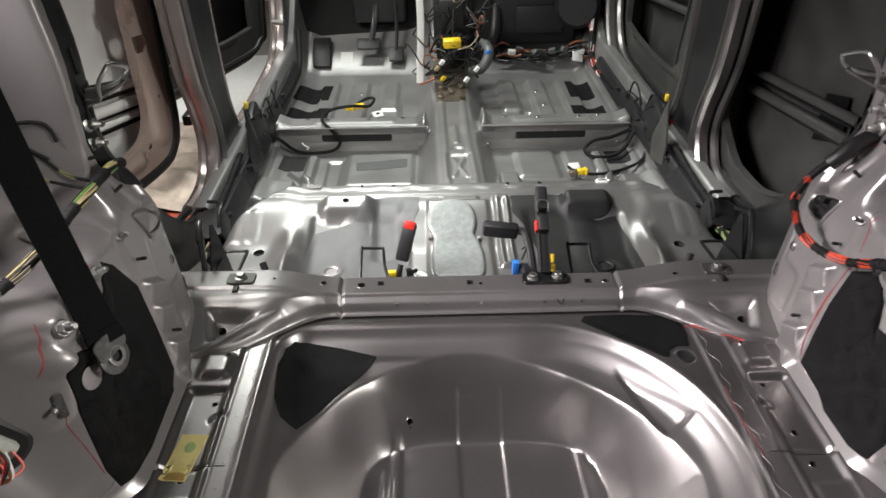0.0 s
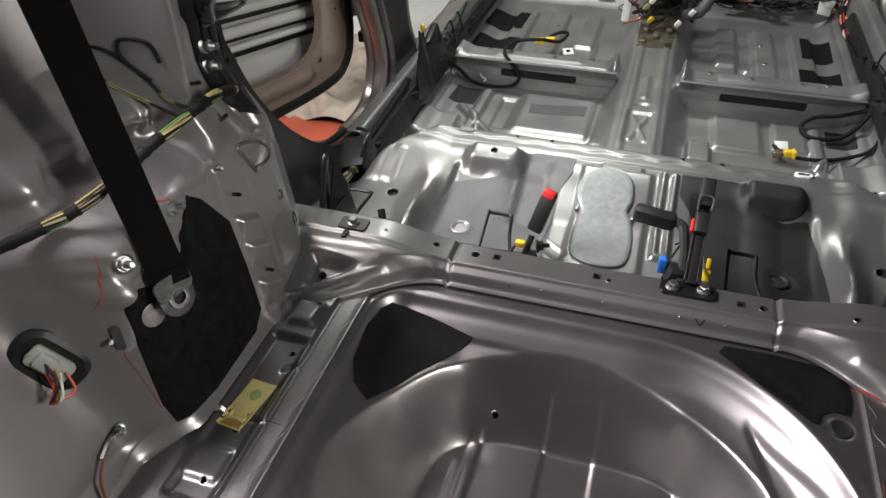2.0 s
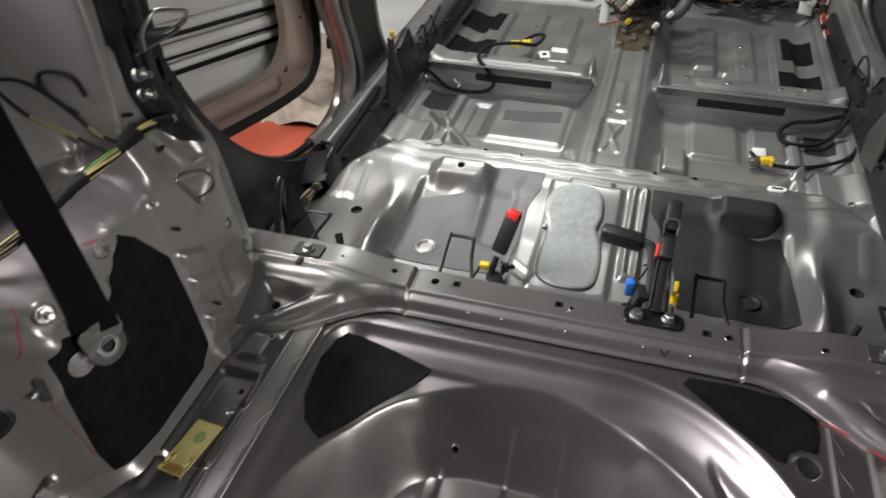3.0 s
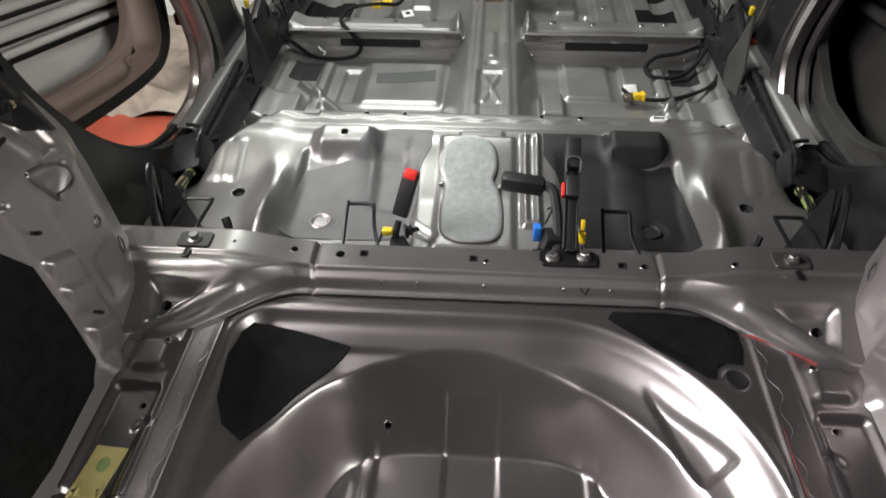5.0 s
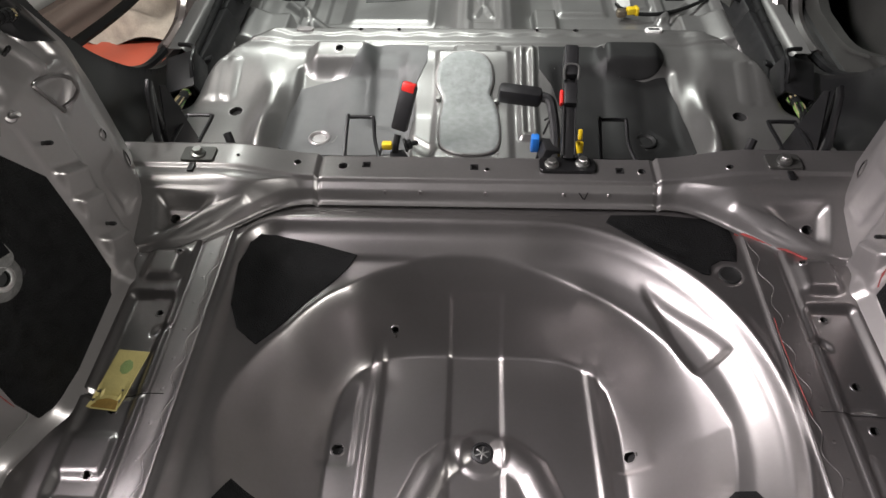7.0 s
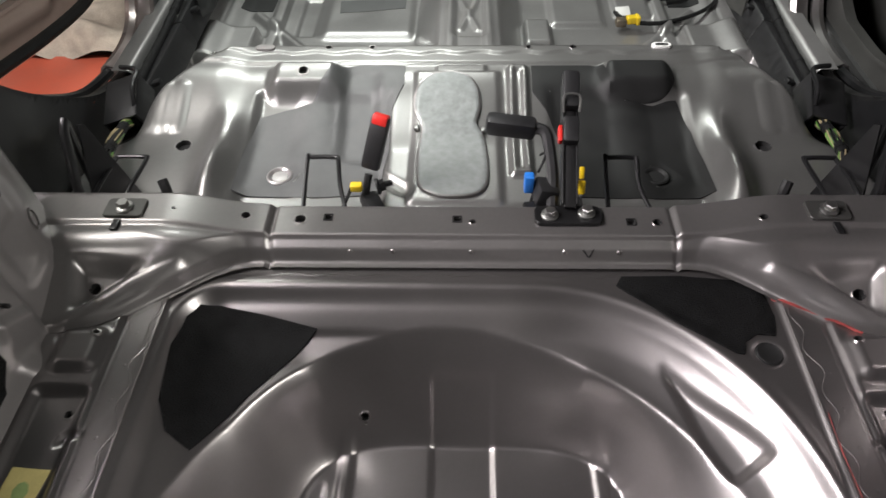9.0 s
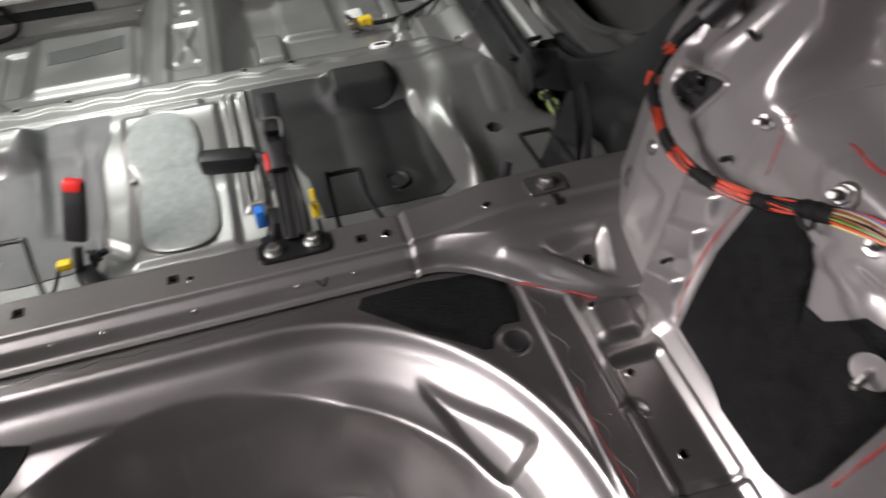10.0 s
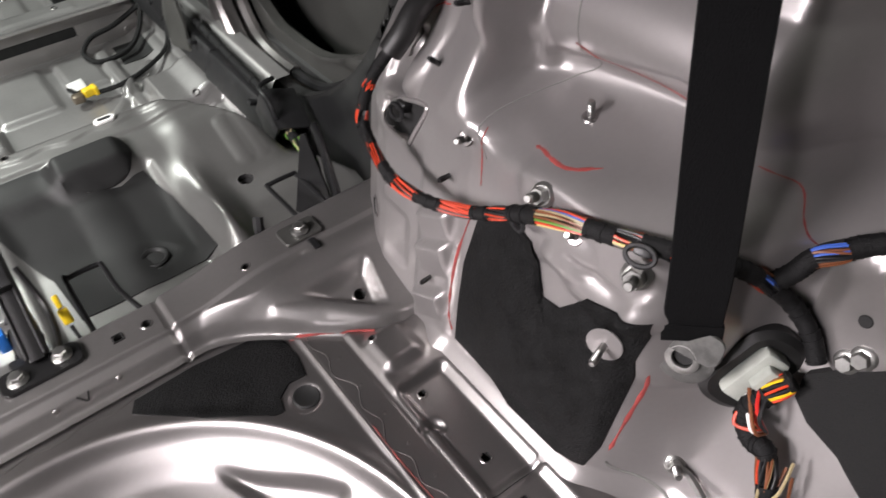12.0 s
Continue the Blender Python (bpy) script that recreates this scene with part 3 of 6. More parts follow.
cross_rear = sheet("floor_crossmember_rear", steps(-0.64, 0.64, 0.0035), steps(0, 1, 1 / 76), cross_place, SATIN, holes=CROSS_HOLES, flat=True,
                   label="grey primed steel crossmember with joined end sections", category="crossmember", kind="structure")
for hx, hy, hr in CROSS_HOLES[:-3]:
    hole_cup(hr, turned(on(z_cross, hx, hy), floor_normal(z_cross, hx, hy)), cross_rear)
PAN_HOLES = [(0.533, 1.510, 0.014), (-0.533, 1.510, 0.014), (-0.324, 1.668, 0.010), (0.31, 1.672, 0.010)] + [(x, 1.772, 0.006) for x in (-0.29, -0.20, 0.12, 0.21)]
floor_pan = sheet("floor_rear_seat", steps(-0.70, 0.70, 0.004), steps(1.22, 1.835, 0.004), lambda u, v: (u, v, z_pan(u, v)), PAN, holes=PAN_HOLES,
                  label="shiny grey steel rear seat pan with pressed hollows", category="floor", kind="structure")
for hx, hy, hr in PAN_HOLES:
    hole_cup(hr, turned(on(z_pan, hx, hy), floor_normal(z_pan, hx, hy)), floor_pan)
floor_foot = sheet("floor_footwell", steps(-0.78, 0.78, 0.006), steps(1.80, 4.0, 0.006), lambda u, v: (u, v, z_foot(u, v)), FOOT,
                   label="bare grey steel footwell floor with centre tunnel", category="floor", kind="structure")

# ---- side panels ----
for s, side in ((-1, "left"), (1, "right")):
    sheet("wall_" + side, steps(0.10, 1.40, 0.004), steps(0.50, 1.32, 0.004), lambda u, v: (s * x_side(u, v, s), u, v), STEEL_LIGHT,
          keep=lambda u, v: u < np.interp(v, ARCH_Z, ARCH_Y), flip=s > 0, label="bare grey steel wheel house and side panel", category="wall", kind="structure")

# ---- body sides with door openings ----
REAR_OPENING = [(1.205, 1.50), (1.203, 1.20), (1.202, 1.03), (1.225, 0.956), (1.278, 0.852), (1.37, 0.738), (1.52, 0.615), (1.70, 0.505), (1.88, 0.455), (2.02, 0.47), (2.09, 0.56), (2.08, 0.66), (2.02, 0.82), (1.99, 1.05), (1.96, 1.50)]
FRONT_OPENING = [(2.26, 1.50), (2.28, 1.05), (2.30, 0.75), (2.34, 0.58), (2.44, 0.48), (2.62, 0.45), (3.0, 0.45), (3.25, 0.47), (3.38, 0.56), (3.44, 0.72), (3.46, 1.05), (3.3, 1.50)]


def inside(poly, u, v):
    res = np.zeros_like(u, bool)
    n = len(poly)
    for i in range(n):
        (x1, y1), (x2, y2) = poly[i], poly[(i + 1) % n]
        if y1 == y2:
            continue
        res ^= ((y1 > v) != (y2 > v)) & (u < (x2 - x1) * (v - y1) / (y2 - y1) + x1)
    return res


def body_x(y, z):
    return 0.70 + 0.07 * ss(1.3, 1.9, y) + 0 * z


for s, side in ((-1, "left"), (1, "right")):
    rear = [tuple(p) for p in spline(REAR_OPENING, 6)]
    front = [tuple(p) for p in spline(FRONT_OPENING, 6)]
    pillar = sheet("wall_pillars_" + side, steps(1.10, 3.8, 0.012), steps(0.33, 1.5, 0.012), lambda u, v: (s * body_x(u, v), u, v), DARK_STEEL,
                   keep=lambda u, v: ~inside(rear, u, v) & ~inside(front, u, v) & (u > np.interp(v, ARCH_Z, ARCH_Y) - 0.02), flip=s > 0,
                   label="dark painted body side with door openings", category="wall", kind="structure")
    metal = ROSE_STEEL if s < 0 else STEEL
    fl = [(-0.012, -0.016), (-0.004, -0.026), (0.010, -0.026), (0.016, -0.010), (0.016, 0.010), (0.006, 0.016), (-0.008, 0.012), (-0.012, 0.0)]
    edge = [(-0.005, -0.012), (0.005, -0.012), (0.006, 0.010), (-0.006, 0.010)]
    for loop, split in ((rear, 47), (front, 0)):
        line = [(s * (float(body_x(np.float64(y), np.float64(z))) + 0.012), y, z) for y, z in loop]
        if split:
            part("edge_seal", sweep(line[:split + 1], edge, up=(1, 0, 0)), RUBBER, pillar, "thin black edge seal")
        part("flange", sweep(line[split:], fl, up=(1, 0, 0)), metal, pillar)
        line = [(s * (float(body_x(np.float64(y), np.float64(z))) + 0.050), y + (0.012 if y > 1.95 and not y > 2.24 else 0), z) for y, z in loop]
        part("outer_flange", sweep(line[split:], ring_profile(0.018, 8), up=(1, 0, 0)), metal, pillar)
        if split:
            for k, (grow, tuck) in enumerate(((1.045, 0.012), (1.10, -0.004))):
                ridge = [(s * (float(body_x(np.float64(y), np.float64(z))) + tuck), 1.60 + (y - 1.60) * grow, 1.0 + (z - 1.0) * grow) for y, z in loop[split + 4:]]
                part("pillar_ridge", sweep(ridge, [(-0.010, -0.006), (-0.006, 0.008), (0.006, 0.008), (0.010, -0.006)], up=(-s, 0, 0)), metal if k == 0 else STEEL, pillar)
            part("sill_edge", sweep(line[:split + 1], ring_profile(0.012, 8), up=(1, 0, 0)), DARK_STEEL, pillar)

# ---- firewall, roof, garage ----
part("wall_firewall", moved(box(1.6, 0.04, 1.0, 0.01), Matrix.Translation((0, 4.0, 1.0))), DARK_STEEL, label="dark bulkhead in front of the footwells", category="wall", kind="structure")
# Roof out of view; its dark underside and length shade the boot and its reflections.
roof = thing("ceiling_roof", (0, 1.6, 1.62), "unseen dark car roof panel shading the boot, open over the windscreen", "ceiling", kind="structure")
for x, y, dx, dy in ((0, 1.45, 1.36, 2.20), (-0.62, 2.95, 0.12, 0.8), (0.62, 2.95, 0.12, 0.8)):
    part("panel", under(roof, moved(box(dx, dy, 0.03, 0.01), Matrix.Translation((x, y, 1.62)))), DARK_STEEL, roof)
part("ground", moved(box(9, 11, 0.1, 0), Matrix.Translation((0, 1.5, -0.05))), CONCRETE, label="grey concrete garage floor", category="ground", kind="structure")
part("floor_marking", moved(box(1.1, 1.5, 0.006, 0.001), Matrix.Translation((-1.50, 1.92, 0.004))), ORANGE_FLOOR, label="orange red painted field on the garage floor", category="floor paint", kind="structure")
# Added garage shell; its back wall and ceiling are dark to dim reflections.
for nm, x, y, dx, dy in (("wall_garage_left", -3.0, 1.5, 0.15, 11), ("wall_garage_right", 3.0, 1.5, 0.15, 11), ("wall_garage_front", 0, 6.5, 9, 0.15), ("wall_garage_back", 0, -3.5, 9, 0.15)):
    dark = nm == "wall_garage_back"
    part(nm, moved(box(dx, dy, 2.9, 0), Matrix.Translation((x, y, 1.45))), GARAGE_DARK if dark else GARAGE_WALL, label="unseen garage wall kept dark to dim reflections" if dark else "pale painted garage wall", category="wall", kind="structure")
part("wall_cowl", moved(box(1.5, 0.62, 0.05, 0.015), Matrix.Translation((0, 3.76, 1.02))), DARK_STEEL, label="dark cowl panel over the footwells", category="wall", kind="structure")
part("ceiling_garage", moved(box(9, 11, 0.1, 0), Matrix.Translation((0, 1.5, 2.95))), GARAGE_DARK, label="unseen garage ceiling kept dark to dim reflections", category="ceiling", kind="structure")


# ---- boot things ----
def tpart(th, name, geo, mat, label=""):
    """A part given in the world's place, under a thing."""
    return part(name, under(th, geo), mat, th, label)


def sub(th, parent, name, geo, mat, label=""):
    """A piece of a part; the part sits at its thing's origin."""
    return part(name, under(th, geo), mat, parent, label)


def put_on(fn):
    return lambda u, v, h: on(fn, u, v, h)


def put_side(s):
    return lambda u, v, h: on_side(s, u, v, h)


def stroke(pts, put, width, thick=0.0006, n=6):
    """A narrow smear drawn on a surface."""
    line = spline([(p[0], p[1], 0) for p in pts], n)
    verts, faces = [], []
    rng = random.Random(len(pts) * 7 + int(abs(pts[0][0]) * 1000))
    for i, p in enumerate(line):
        a, b = line[max(i - 1, 0)], line[min(i + 1, len(line) - 1)]
        t = b - a
        t = t / (np.linalg.norm(t) or 1)
        w = width * 0.5 * rng.uniform(0.45, 1.15) * (0.35 if i in (0, len(line) - 1) else 1) / 2
        for k, h in ((-1, 0.0), (-0.5, thick), (0.5, thick), (1, 0.0)):
            verts.append(put(p[0] - t[1] * w * k, p[1] + t[0] * w * k, h + 0.0004))
    for i in range(len(line) - 1):
        faces += [(4 * i + k, 4 * i + k + 1, 4 * i + k + 5, 4 * i + k + 4) for k in range(3)]
    return verts, faces


PAD_LEFT = [(-0.347, 1.084), (-0.276, 1.073), (-0.211, 1.060), (-0.285, 0.969), (-0.342, 0.881), (-0.370, 0.896), (-0.385, 0.932), (-0.391, 1.011), (-0.384, 1.060), (-0.370, 1.080)]
PAD_RIGHT = [(0.198, 1.110), (0.207, 1.126), (0.286, 1.128), (0.363, 1.120), (0.393, 1.103), (0.396, 1.060), (0.389, 1.028), (0.366, 1.030), (0.348, 1.018), (0.343, 0.999), (0.332, 1.000), (0.265, 1.047)]
PAD_BACK_LEFT = [(-0.334, 0.679), (-0.318, 0.672), (-0.304, 0.668), (-0.296, 0.62), (-0.31, 0.56), (-0.35, 0.56), (-0.352, 0.62)]
PAD_BACK_RIGHT = [(0.295, 0.660), (0.318, 0.677), (0.341, 0.674), (0.365, 0.62), (0.36, 0.56), (0.30, 0.56), (0.29, 0.61)]
for outline in (PAD_LEFT, PAD_RIGHT, PAD_BACK_LEFT, PAD_BACK_RIGHT):
    part("damping_pad", drape(outline, put_on(z_trunk), 0.0025, 10, 5), BITUMEN, label="matt black bitumen damping pad stuck on the boot floor", category="damping pad", group="pads on the boot floor")

plug = part("drain_plug", moved(lathe([(0.017, 0.000), (0.017, 0.003), (0.013, 0.004), (0.012, -0.002), (0.0004, -0.003)], 20), Matrix.Translation(on(z_trunk, 0, 0.785, 0.001))), PLASTIC,
            label="round black rubber drain plug in the wheel well", category="plug")
for a in (20, 80, 140):
    part("rib", moved(box(0.022, 0.0025, 0.004, 0.0008), Matrix.Translation(on(z_trunk, 0, 0.785, 0.000)) @ pose(0, 0, 0, 0, 0, a)), ZINC, plug)
part("dish_cap", moved(lathe([(0.017, -0.002), (0.017, 0.001), (0.015, 0.002), (0.012, 0.0005), (0.0004, 0.0)], 24), Matrix.Translation(on(z_trunk, 0.375, 1.003, 0.001))), DARK_PAD,
     label="small dark round cap beside the boot floor pad", category="cap")

sticker = part("paper_label", drape([(-0.518, 0.835), (-0.473, 0.832), (-0.487, 0.737), (-0.528, 0.741)], put_on(z_trunk), 0.0012, 8, 6), PAPER, label="yellowed paper label stuck on the rail", category="label")
part("ink_stamp", drape([(-0.497 + 0.009 * math.cos(a), 0.806 + 0.012 * math.sin(a)) for a in np.linspace(0, 6.0, 9)], put_on(z_trunk), 0.0018, 3, 2), GREEN_INK, sticker, "faded green stamp")
part("stain", drape([(-0.526, 0.743), (-0.489, 0.739), (-0.490, 0.752), (-0.505, 0.757), (-0.518, 0.753)], put_on(z_trunk), 0.0017, 3, 3), STAIN, sticker, "brown corner stain")

for s in (-1, 1):
    wave = [(s * (0.421 + 0.0055 * math.sin(y * 105) + 0.003 * math.sin(y * 41)), y) for y in np.arange(0.50, 1.085, 0.006)]
    part("seam_sealer", sweep([on(z_trunk, x, y, 0.0002) for x, y in wave], ring_profile(0.0007, 6)), STEEL, floor_trunk)
    part("seam_edge", sweep([on(z_trunk, s * 0.4105, y, 0.0004) for y in np.arange(0.50, 1.095, 0.02)], ring_profile(0.0008, 6)), STEEL, floor_trunk)
wave = [(x, 1.128 + 0.003 * math.sin(x * 95)) for x in np.arange(-0.28, 0.29, 0.007)]
part("seam_sealer", sweep([on(z_trunk, x, y, 0.0002) for x, y in wave], ring_profile(0.0007, 6)), STEEL, floor_trunk)
for y in np.arange(0.62, 1.07, 0.05):
    for s in (-1, 1):
        part("spot_weld", moved(lathe([(0.0026, 0.0), (0.0020, 0.0002), (0.0004, 0.0001)], 12), Matrix.Translation(on(z_trunk, s * 0.434, float(y), 0.0002))), STEEL, floor_trunk)
part("wax_mark", stroke([(0.414, 0.915), (0.413, 0.87), (0.415, 0.81), (0.419, 0.755)], put_on(z_trunk), 0.0026), RED_WAX, floor_trunk)
part("wax_mark", stroke([(0.40, 1.088), (0.44, 1.062), (0.475, 1.035), (0.49, 1.022)], put_on(z_trunk), 0.0035, 0.004), RED_WAX, floor_trunk)
for s in (-1, 1):
    part("joint_line", stroke([(s * 0.430, 0.763), (s * 0.50, 0.762), (s * 0.55, 0.758), (s * 0.585, 0.768)], put_on(z_trunk), 0.002), DARK_PAD, floor_trunk)

# ---- crossmember fittings ----
bolt_mesh = mesh_from("bolt", *bolt_geo(0.0085, 0.011), ZINC)
for x, y in ((0.111, 1.203), (0.163, 1.207)):
    b = link("bolt", bolt_mesh, cross_rear)
    b.matrix_local = Matrix.Translation(on(z_cross, x, y, 0.006)) @ pose(0, 0, 0, 0, 0, x * 900)
for x, y in ((-0.205, 1.203), (-0.020, 1.200), (0.225, 1.196)):
    sq = [(0.0095, -0.0004), (0.0090, 0.0008), (0.0075, 0.0006), (0.0072, -0.008), (0.0004, -0.009)]
    part("square_hole", moved(lathe(sq, 4, cap=False), Matrix.Translation(on(z_cross, x, y, 0.0012)) @ pose(0, 0, 0, 0, 0, 45)), HOLE, cross_rear)
for x in (-0.17, -0.11, 0.0, 0.13, 0.205):
    part("pip", moved(lathe([(0.004, 0), (0.003, 0.0016), (0.0004, 0.002)], 10), turned((x, front_edge(abs(x)) + 0.006, 0.618), (0, -1, 0.25))), STEEL, cross_rear)
for dx, a in ((-0.004, 35), (0.004, -20)):
    part("scribed_mark", moved(box(0.002, 0.014, 0.001, 0.0003), turned((0.163 + dx, front_edge(0.16) + 0.004, 0.618), (0, -1, 0.3)) @ pose(0, 0, 0, 0, 0, a)), HOLE, cross_rear)


def seat_anchor(x, outer):
    """A wire loop for a child seat on its small plate."""
    th = thing("child_seat_anchor", on(z_cross, x, 1.20), "black steel wire loop anchor bolted behind the crossmember", "anchor", "child seat anchors")
    w, r = 0.024, 0.0036
    z0, y0, y1, z1 = th.location.z - 0.035, 1.232, 1.330, 0.642
    if outer:
        pts = [(x - w, y0, z0), (x - w, y0 + 0.01, z0 + 0.02), (x - w, y1 - 0.006, z1), (x - w + 0.006, y1, z1 + 0.001), (x + w - 0.006, y1, z1 + 0.001), (x + w, y1 - 0.006, z1), (x + w, y0 + 0.01, z0 + 0.02), (x + w, y0, z0)]
    else:
        pts = [(x - w, y0, z0), (x - w, y1 - 0.006, z1), (x - w + 0.006, y1, z1 + 0.001), (x + w - 0.006, y1, z1 + 0.001), (x + w, y1 - 0.006, z1), (x + w + 0.004, y0 + 0.06, z1 - 0.025), (x + w + 0.022, y0, z0)]
    tpart(th, "wire_loop", tube(pts, r, 5, 8), DARK_STEEL)
    if outer:
        s = 1 if x > 0 else -1
        xb = s * 0.486
        plate = tpart(th, "base_plate", moved(prism(round_rect(0.056, 0.036, 0.006), 0.004, 0.001), Matrix.Translation(on(z_cross, xb, 1.192, 0.0006))), SKIN_DARK)
        sub(th, plate, "bolt", moved(bolt_geo(0.0085, 0.011), Matrix.Translation(on(z_cross, xb, 1.19, 0.005)) @ pose(0, 0, 0, 0, 0, 17)), ZINC, "zinc plated bolt")
        tpart(th, "hook", tube([(x - s * 0.075, 1.25, 0.60), (x - s * 0.078, 1.252, 0.64), (x - s * 0.072, 1.262, 0.655)], 0.008, 5, 8), PLASTIC)
        tpart(th, "arm", moved(box(0.10, 0.022, 0.006, 0.002), Matrix.Translation((x - s * 0.03, 1.246, 0.618))), DARK_STEEL)
        tpart(th, "tab", moved(box(0.010, 0.020, 0.004, 0.001), Matrix.Translation(on(z_cross, xb + s * 0.006, 1.162, 0.003))), DARK_STEEL)
    return th


seat_anchor(-0.229, False)
seat_anchor(0.229, False)
seat_anchor(-0.530, True)
seat_anchor(0.530, True)


def corner_bracket(s):
    """The black folded bracket beside each wheel house."""
    th = thing("corner_bracket", (s * 0.57, 1.25, 0.60), "black folded steel bracket standing beside the wheel house", "bracket", "brackets beside the wheel houses")
    tpart(th, "post", sweep([(s * 0.572, 1.232, 0.60), (s * 0.572, 1.236, 0.665), (s * 0.578, 1.275, 0.735), (s * 0.580, 1.290, 0.742)], round_rect(0.016, 0.009, 0.003, 2), up=(s, 0, 0)), DARK_STEEL)
    tpart(th, "web",
          moved(prism([(0, 0), (0.10, -0.01), (0.055, 0.16), (0.045, 0.165)], 0.003, 0.0005), Matrix.Translation((s * 0.575, 1.240, 0.575)) @ pose(0, 0, 0, 90, 0, 90 + s * 18)), DARK_STEEL)
    tpart(th, "strut", tube([(s * 0.580, 1.290, 0.738), (s * 0.600, 1.315, 0.66), (s * 0.605, 1.32, 0.56)], 0.006, 5, 8), DARK_STEEL)
    return th


corner_bracket(-1)
corner_bracket(1)

# ---- rear seat pan things ----
COVER = [(-0.045, 1.680), (-0.080, 1.668), (-0.102, 1.635), (-0.104, 1.595), (-0.091, 1.565), (-0.088, 1.545), (-0.093, 1.500), (-0.093, 1.440), (-0.086, 1.400), (-0.060, 1.380), (-0.030, 1.375), (0.006, 1.380),
         (0.026, 1.402), (0.031, 1.450), (0.028, 1.510), (0.020, 1.545), (0.010, 1.565), (0.018, 1.600), (0.012, 1.645), (-0.010, 1.672)]
cover = part("access_plate", drape([p[:2] for p in spline([(*p, 0) for p in COVER], 3, True)], lambda u, v, h: on(z_pan, u, v, h * (1.0 + 0.35 * float(ss(0.02, 0.0, abs(v - 1.556))))), 0.007, 14, 1), GALV,
             label="figure-eight galvanised access plate on the seat pan", category="access plate")
part("rim", sweep([on(z_pan, p[0], p[1], 0.002) for p in spline([(*p, 0) for p in COVER], 4, True)], ring_profile(0.0042, 6), closed=True), STEEL, cover)
for x, y in ((0.026, 1.548), (-0.100, 1.553)):
    part("clip", moved(box(0.010, 0.012, 0.008, 0.002), Matrix.Translation(on(z_pan, x, y, 0.004))), ZINC, cover)
SEAT_PAD_LEFT = [(-0.404, 1.590), (-0.418, 1.500), (-0.418, 1.392), (-0.290, 1.388), (-0.165, 1.396), (-0.150, 1.503), (-0.150, 1.600), (-0.128, 1.660), (-0.128, 1.712), (-0.215, 1.716), (-0.262, 1.700), (-0.282, 1.652), (-0.305, 1.618), (-0.36, 1.605)]
SEAT_PAD_RIGHT = [(0.236, 1.712), (0.258, 1.705), (0.268, 1.650), (0.296, 1.622), (0.35, 1.616), (0.395, 1.628), (0.412, 1.551), (0.418, 1.470), (0.421, 1.390), (0.300, 1.388), (0.195, 1.392), (0.185, 1.500), (0.145, 1.600), (0.120, 1.640), (0.121, 1.712)]
part("damping_pad", drape(SEAT_PAD_LEFT, put_on(z_pan), 0.0025, 16, 5), GREY_PAD, label="smooth grey damping sheet stuck in the seat pan", category="damping pad", group="pads on the seat pan")
# Right sheets and grommet are darker than the left: this half's shade is coloured in.
part("damping_pad", drape(SEAT_PAD_RIGHT, put_on(z_pan), 0.0025, 16, 5), DARK_PAD, label="damping sheet stuck in the seat pan, charcoal with shade in its colour", category="damping pad", group="pads on the seat pan")
part("damping_pad", drape([(0.275, 1.700), (0.262, 1.665), (0.282, 1.630), (0.325, 1.620), (0.372, 1.628), (0.394, 1.660), (0.384, 1.698), (0.330, 1.710)], put_on(z_pan), 0.0022, 14, 6, True), DARK_PAD,
     label="damping sheet over the pressed hump, charcoal with shade in its colour", category="damping pad", group="pads on the seat pan")
for x, mt, lb in ((-0.345, STEEL_LIGHT, "pale round grommet in the grey damping sheet"), (0.332, DARK_PAD, "round grommet in the right damping sheet, dark with shade in its colour")):
    g = part("grommet", moved(lathe([(0.024, 0.0), (0.024, 0.003), (0.021, 0.0045), (0.017, 0.003), (0.015, 0.0), (0.0004, 0.0005)], 24), Matrix.Translation(on(z_pan, x, 1.448, 0.0045))), mt, label=lb, category="grommet", group="seat pan grommets")
oval = part("sill_grommet", moved(prism(round_rect(0.040, 0.018, 0.009), 0.005, 0.001), Matrix.Translation(on(z_pan, 0.388, 1.772))), WHITE, label="off-white oval grommet in the seat pan lip", category="grommet")
# Black inlay in place of the shaded slot.
part("slot", moved(prism(round_rect(0.026, 0.008, 0.0039), 0.001), Matrix.Translation(on(z_pan, 0.388, 1.772, 0.0048))), HOLE, oval)
part("sill_grommet", moved(prism(round_rect(0.040, 0.018, 0.009), 0.004, 0.001), Matrix.Translation(on(z_pan, -0.42, 1.768))), STEEL_LIGHT, label="pale oval grommet in the seat pan lip", category="grommet")

buckle = thing("seat_belt_buckle", (-0.172, 1.372, 0.53), "black seat belt buckle with a red button on a stalk", "belt buckle", "belt buckles")
ax0, ax1 = Vector((-0.171, 1.385, 0.562)), Vector((-0.143, 1.428, 0.660))
m = Matrix.Translation((ax0 + ax1) / 2) @ (ax1 - ax0).to_track_quat("Z", "Y").to_matrix().to_4x4() @ pose(0, 0, 0, 0, 0, 20)
buckle_body = tpart(buckle, "body", moved(box(0.032, 0.018, 0.092, 0.005), m), PLASTIC)
sub(buckle, buckle_body, "button", moved(box(0.026, 0.020, 0.018, 0.003), m @ Matrix.Translation((0, 0, 0.040))), RED, "bright red button")
tpart(buckle, "stalk", tube([tuple(ax0), (-0.176, 1.372, 0.54), (-0.178, 1.362, 0.515)], 0.007, 5, 8), PLASTIC)
tpart(buckle, "base_bracket", moved(box(0.030, 0.050, 0.022, 0.004), Matrix.Translation((-0.165, 1.352, 0.522)) @ pose(0, 0, 0, 0, 12, 25)), DARK_STEEL)
tpart(buckle, "screw", moved(stud_geo(0.005, 0.028), turned((-0.158, 1.372, 0.545), (1, 0.2, 0.2))), DARK_STEEL)
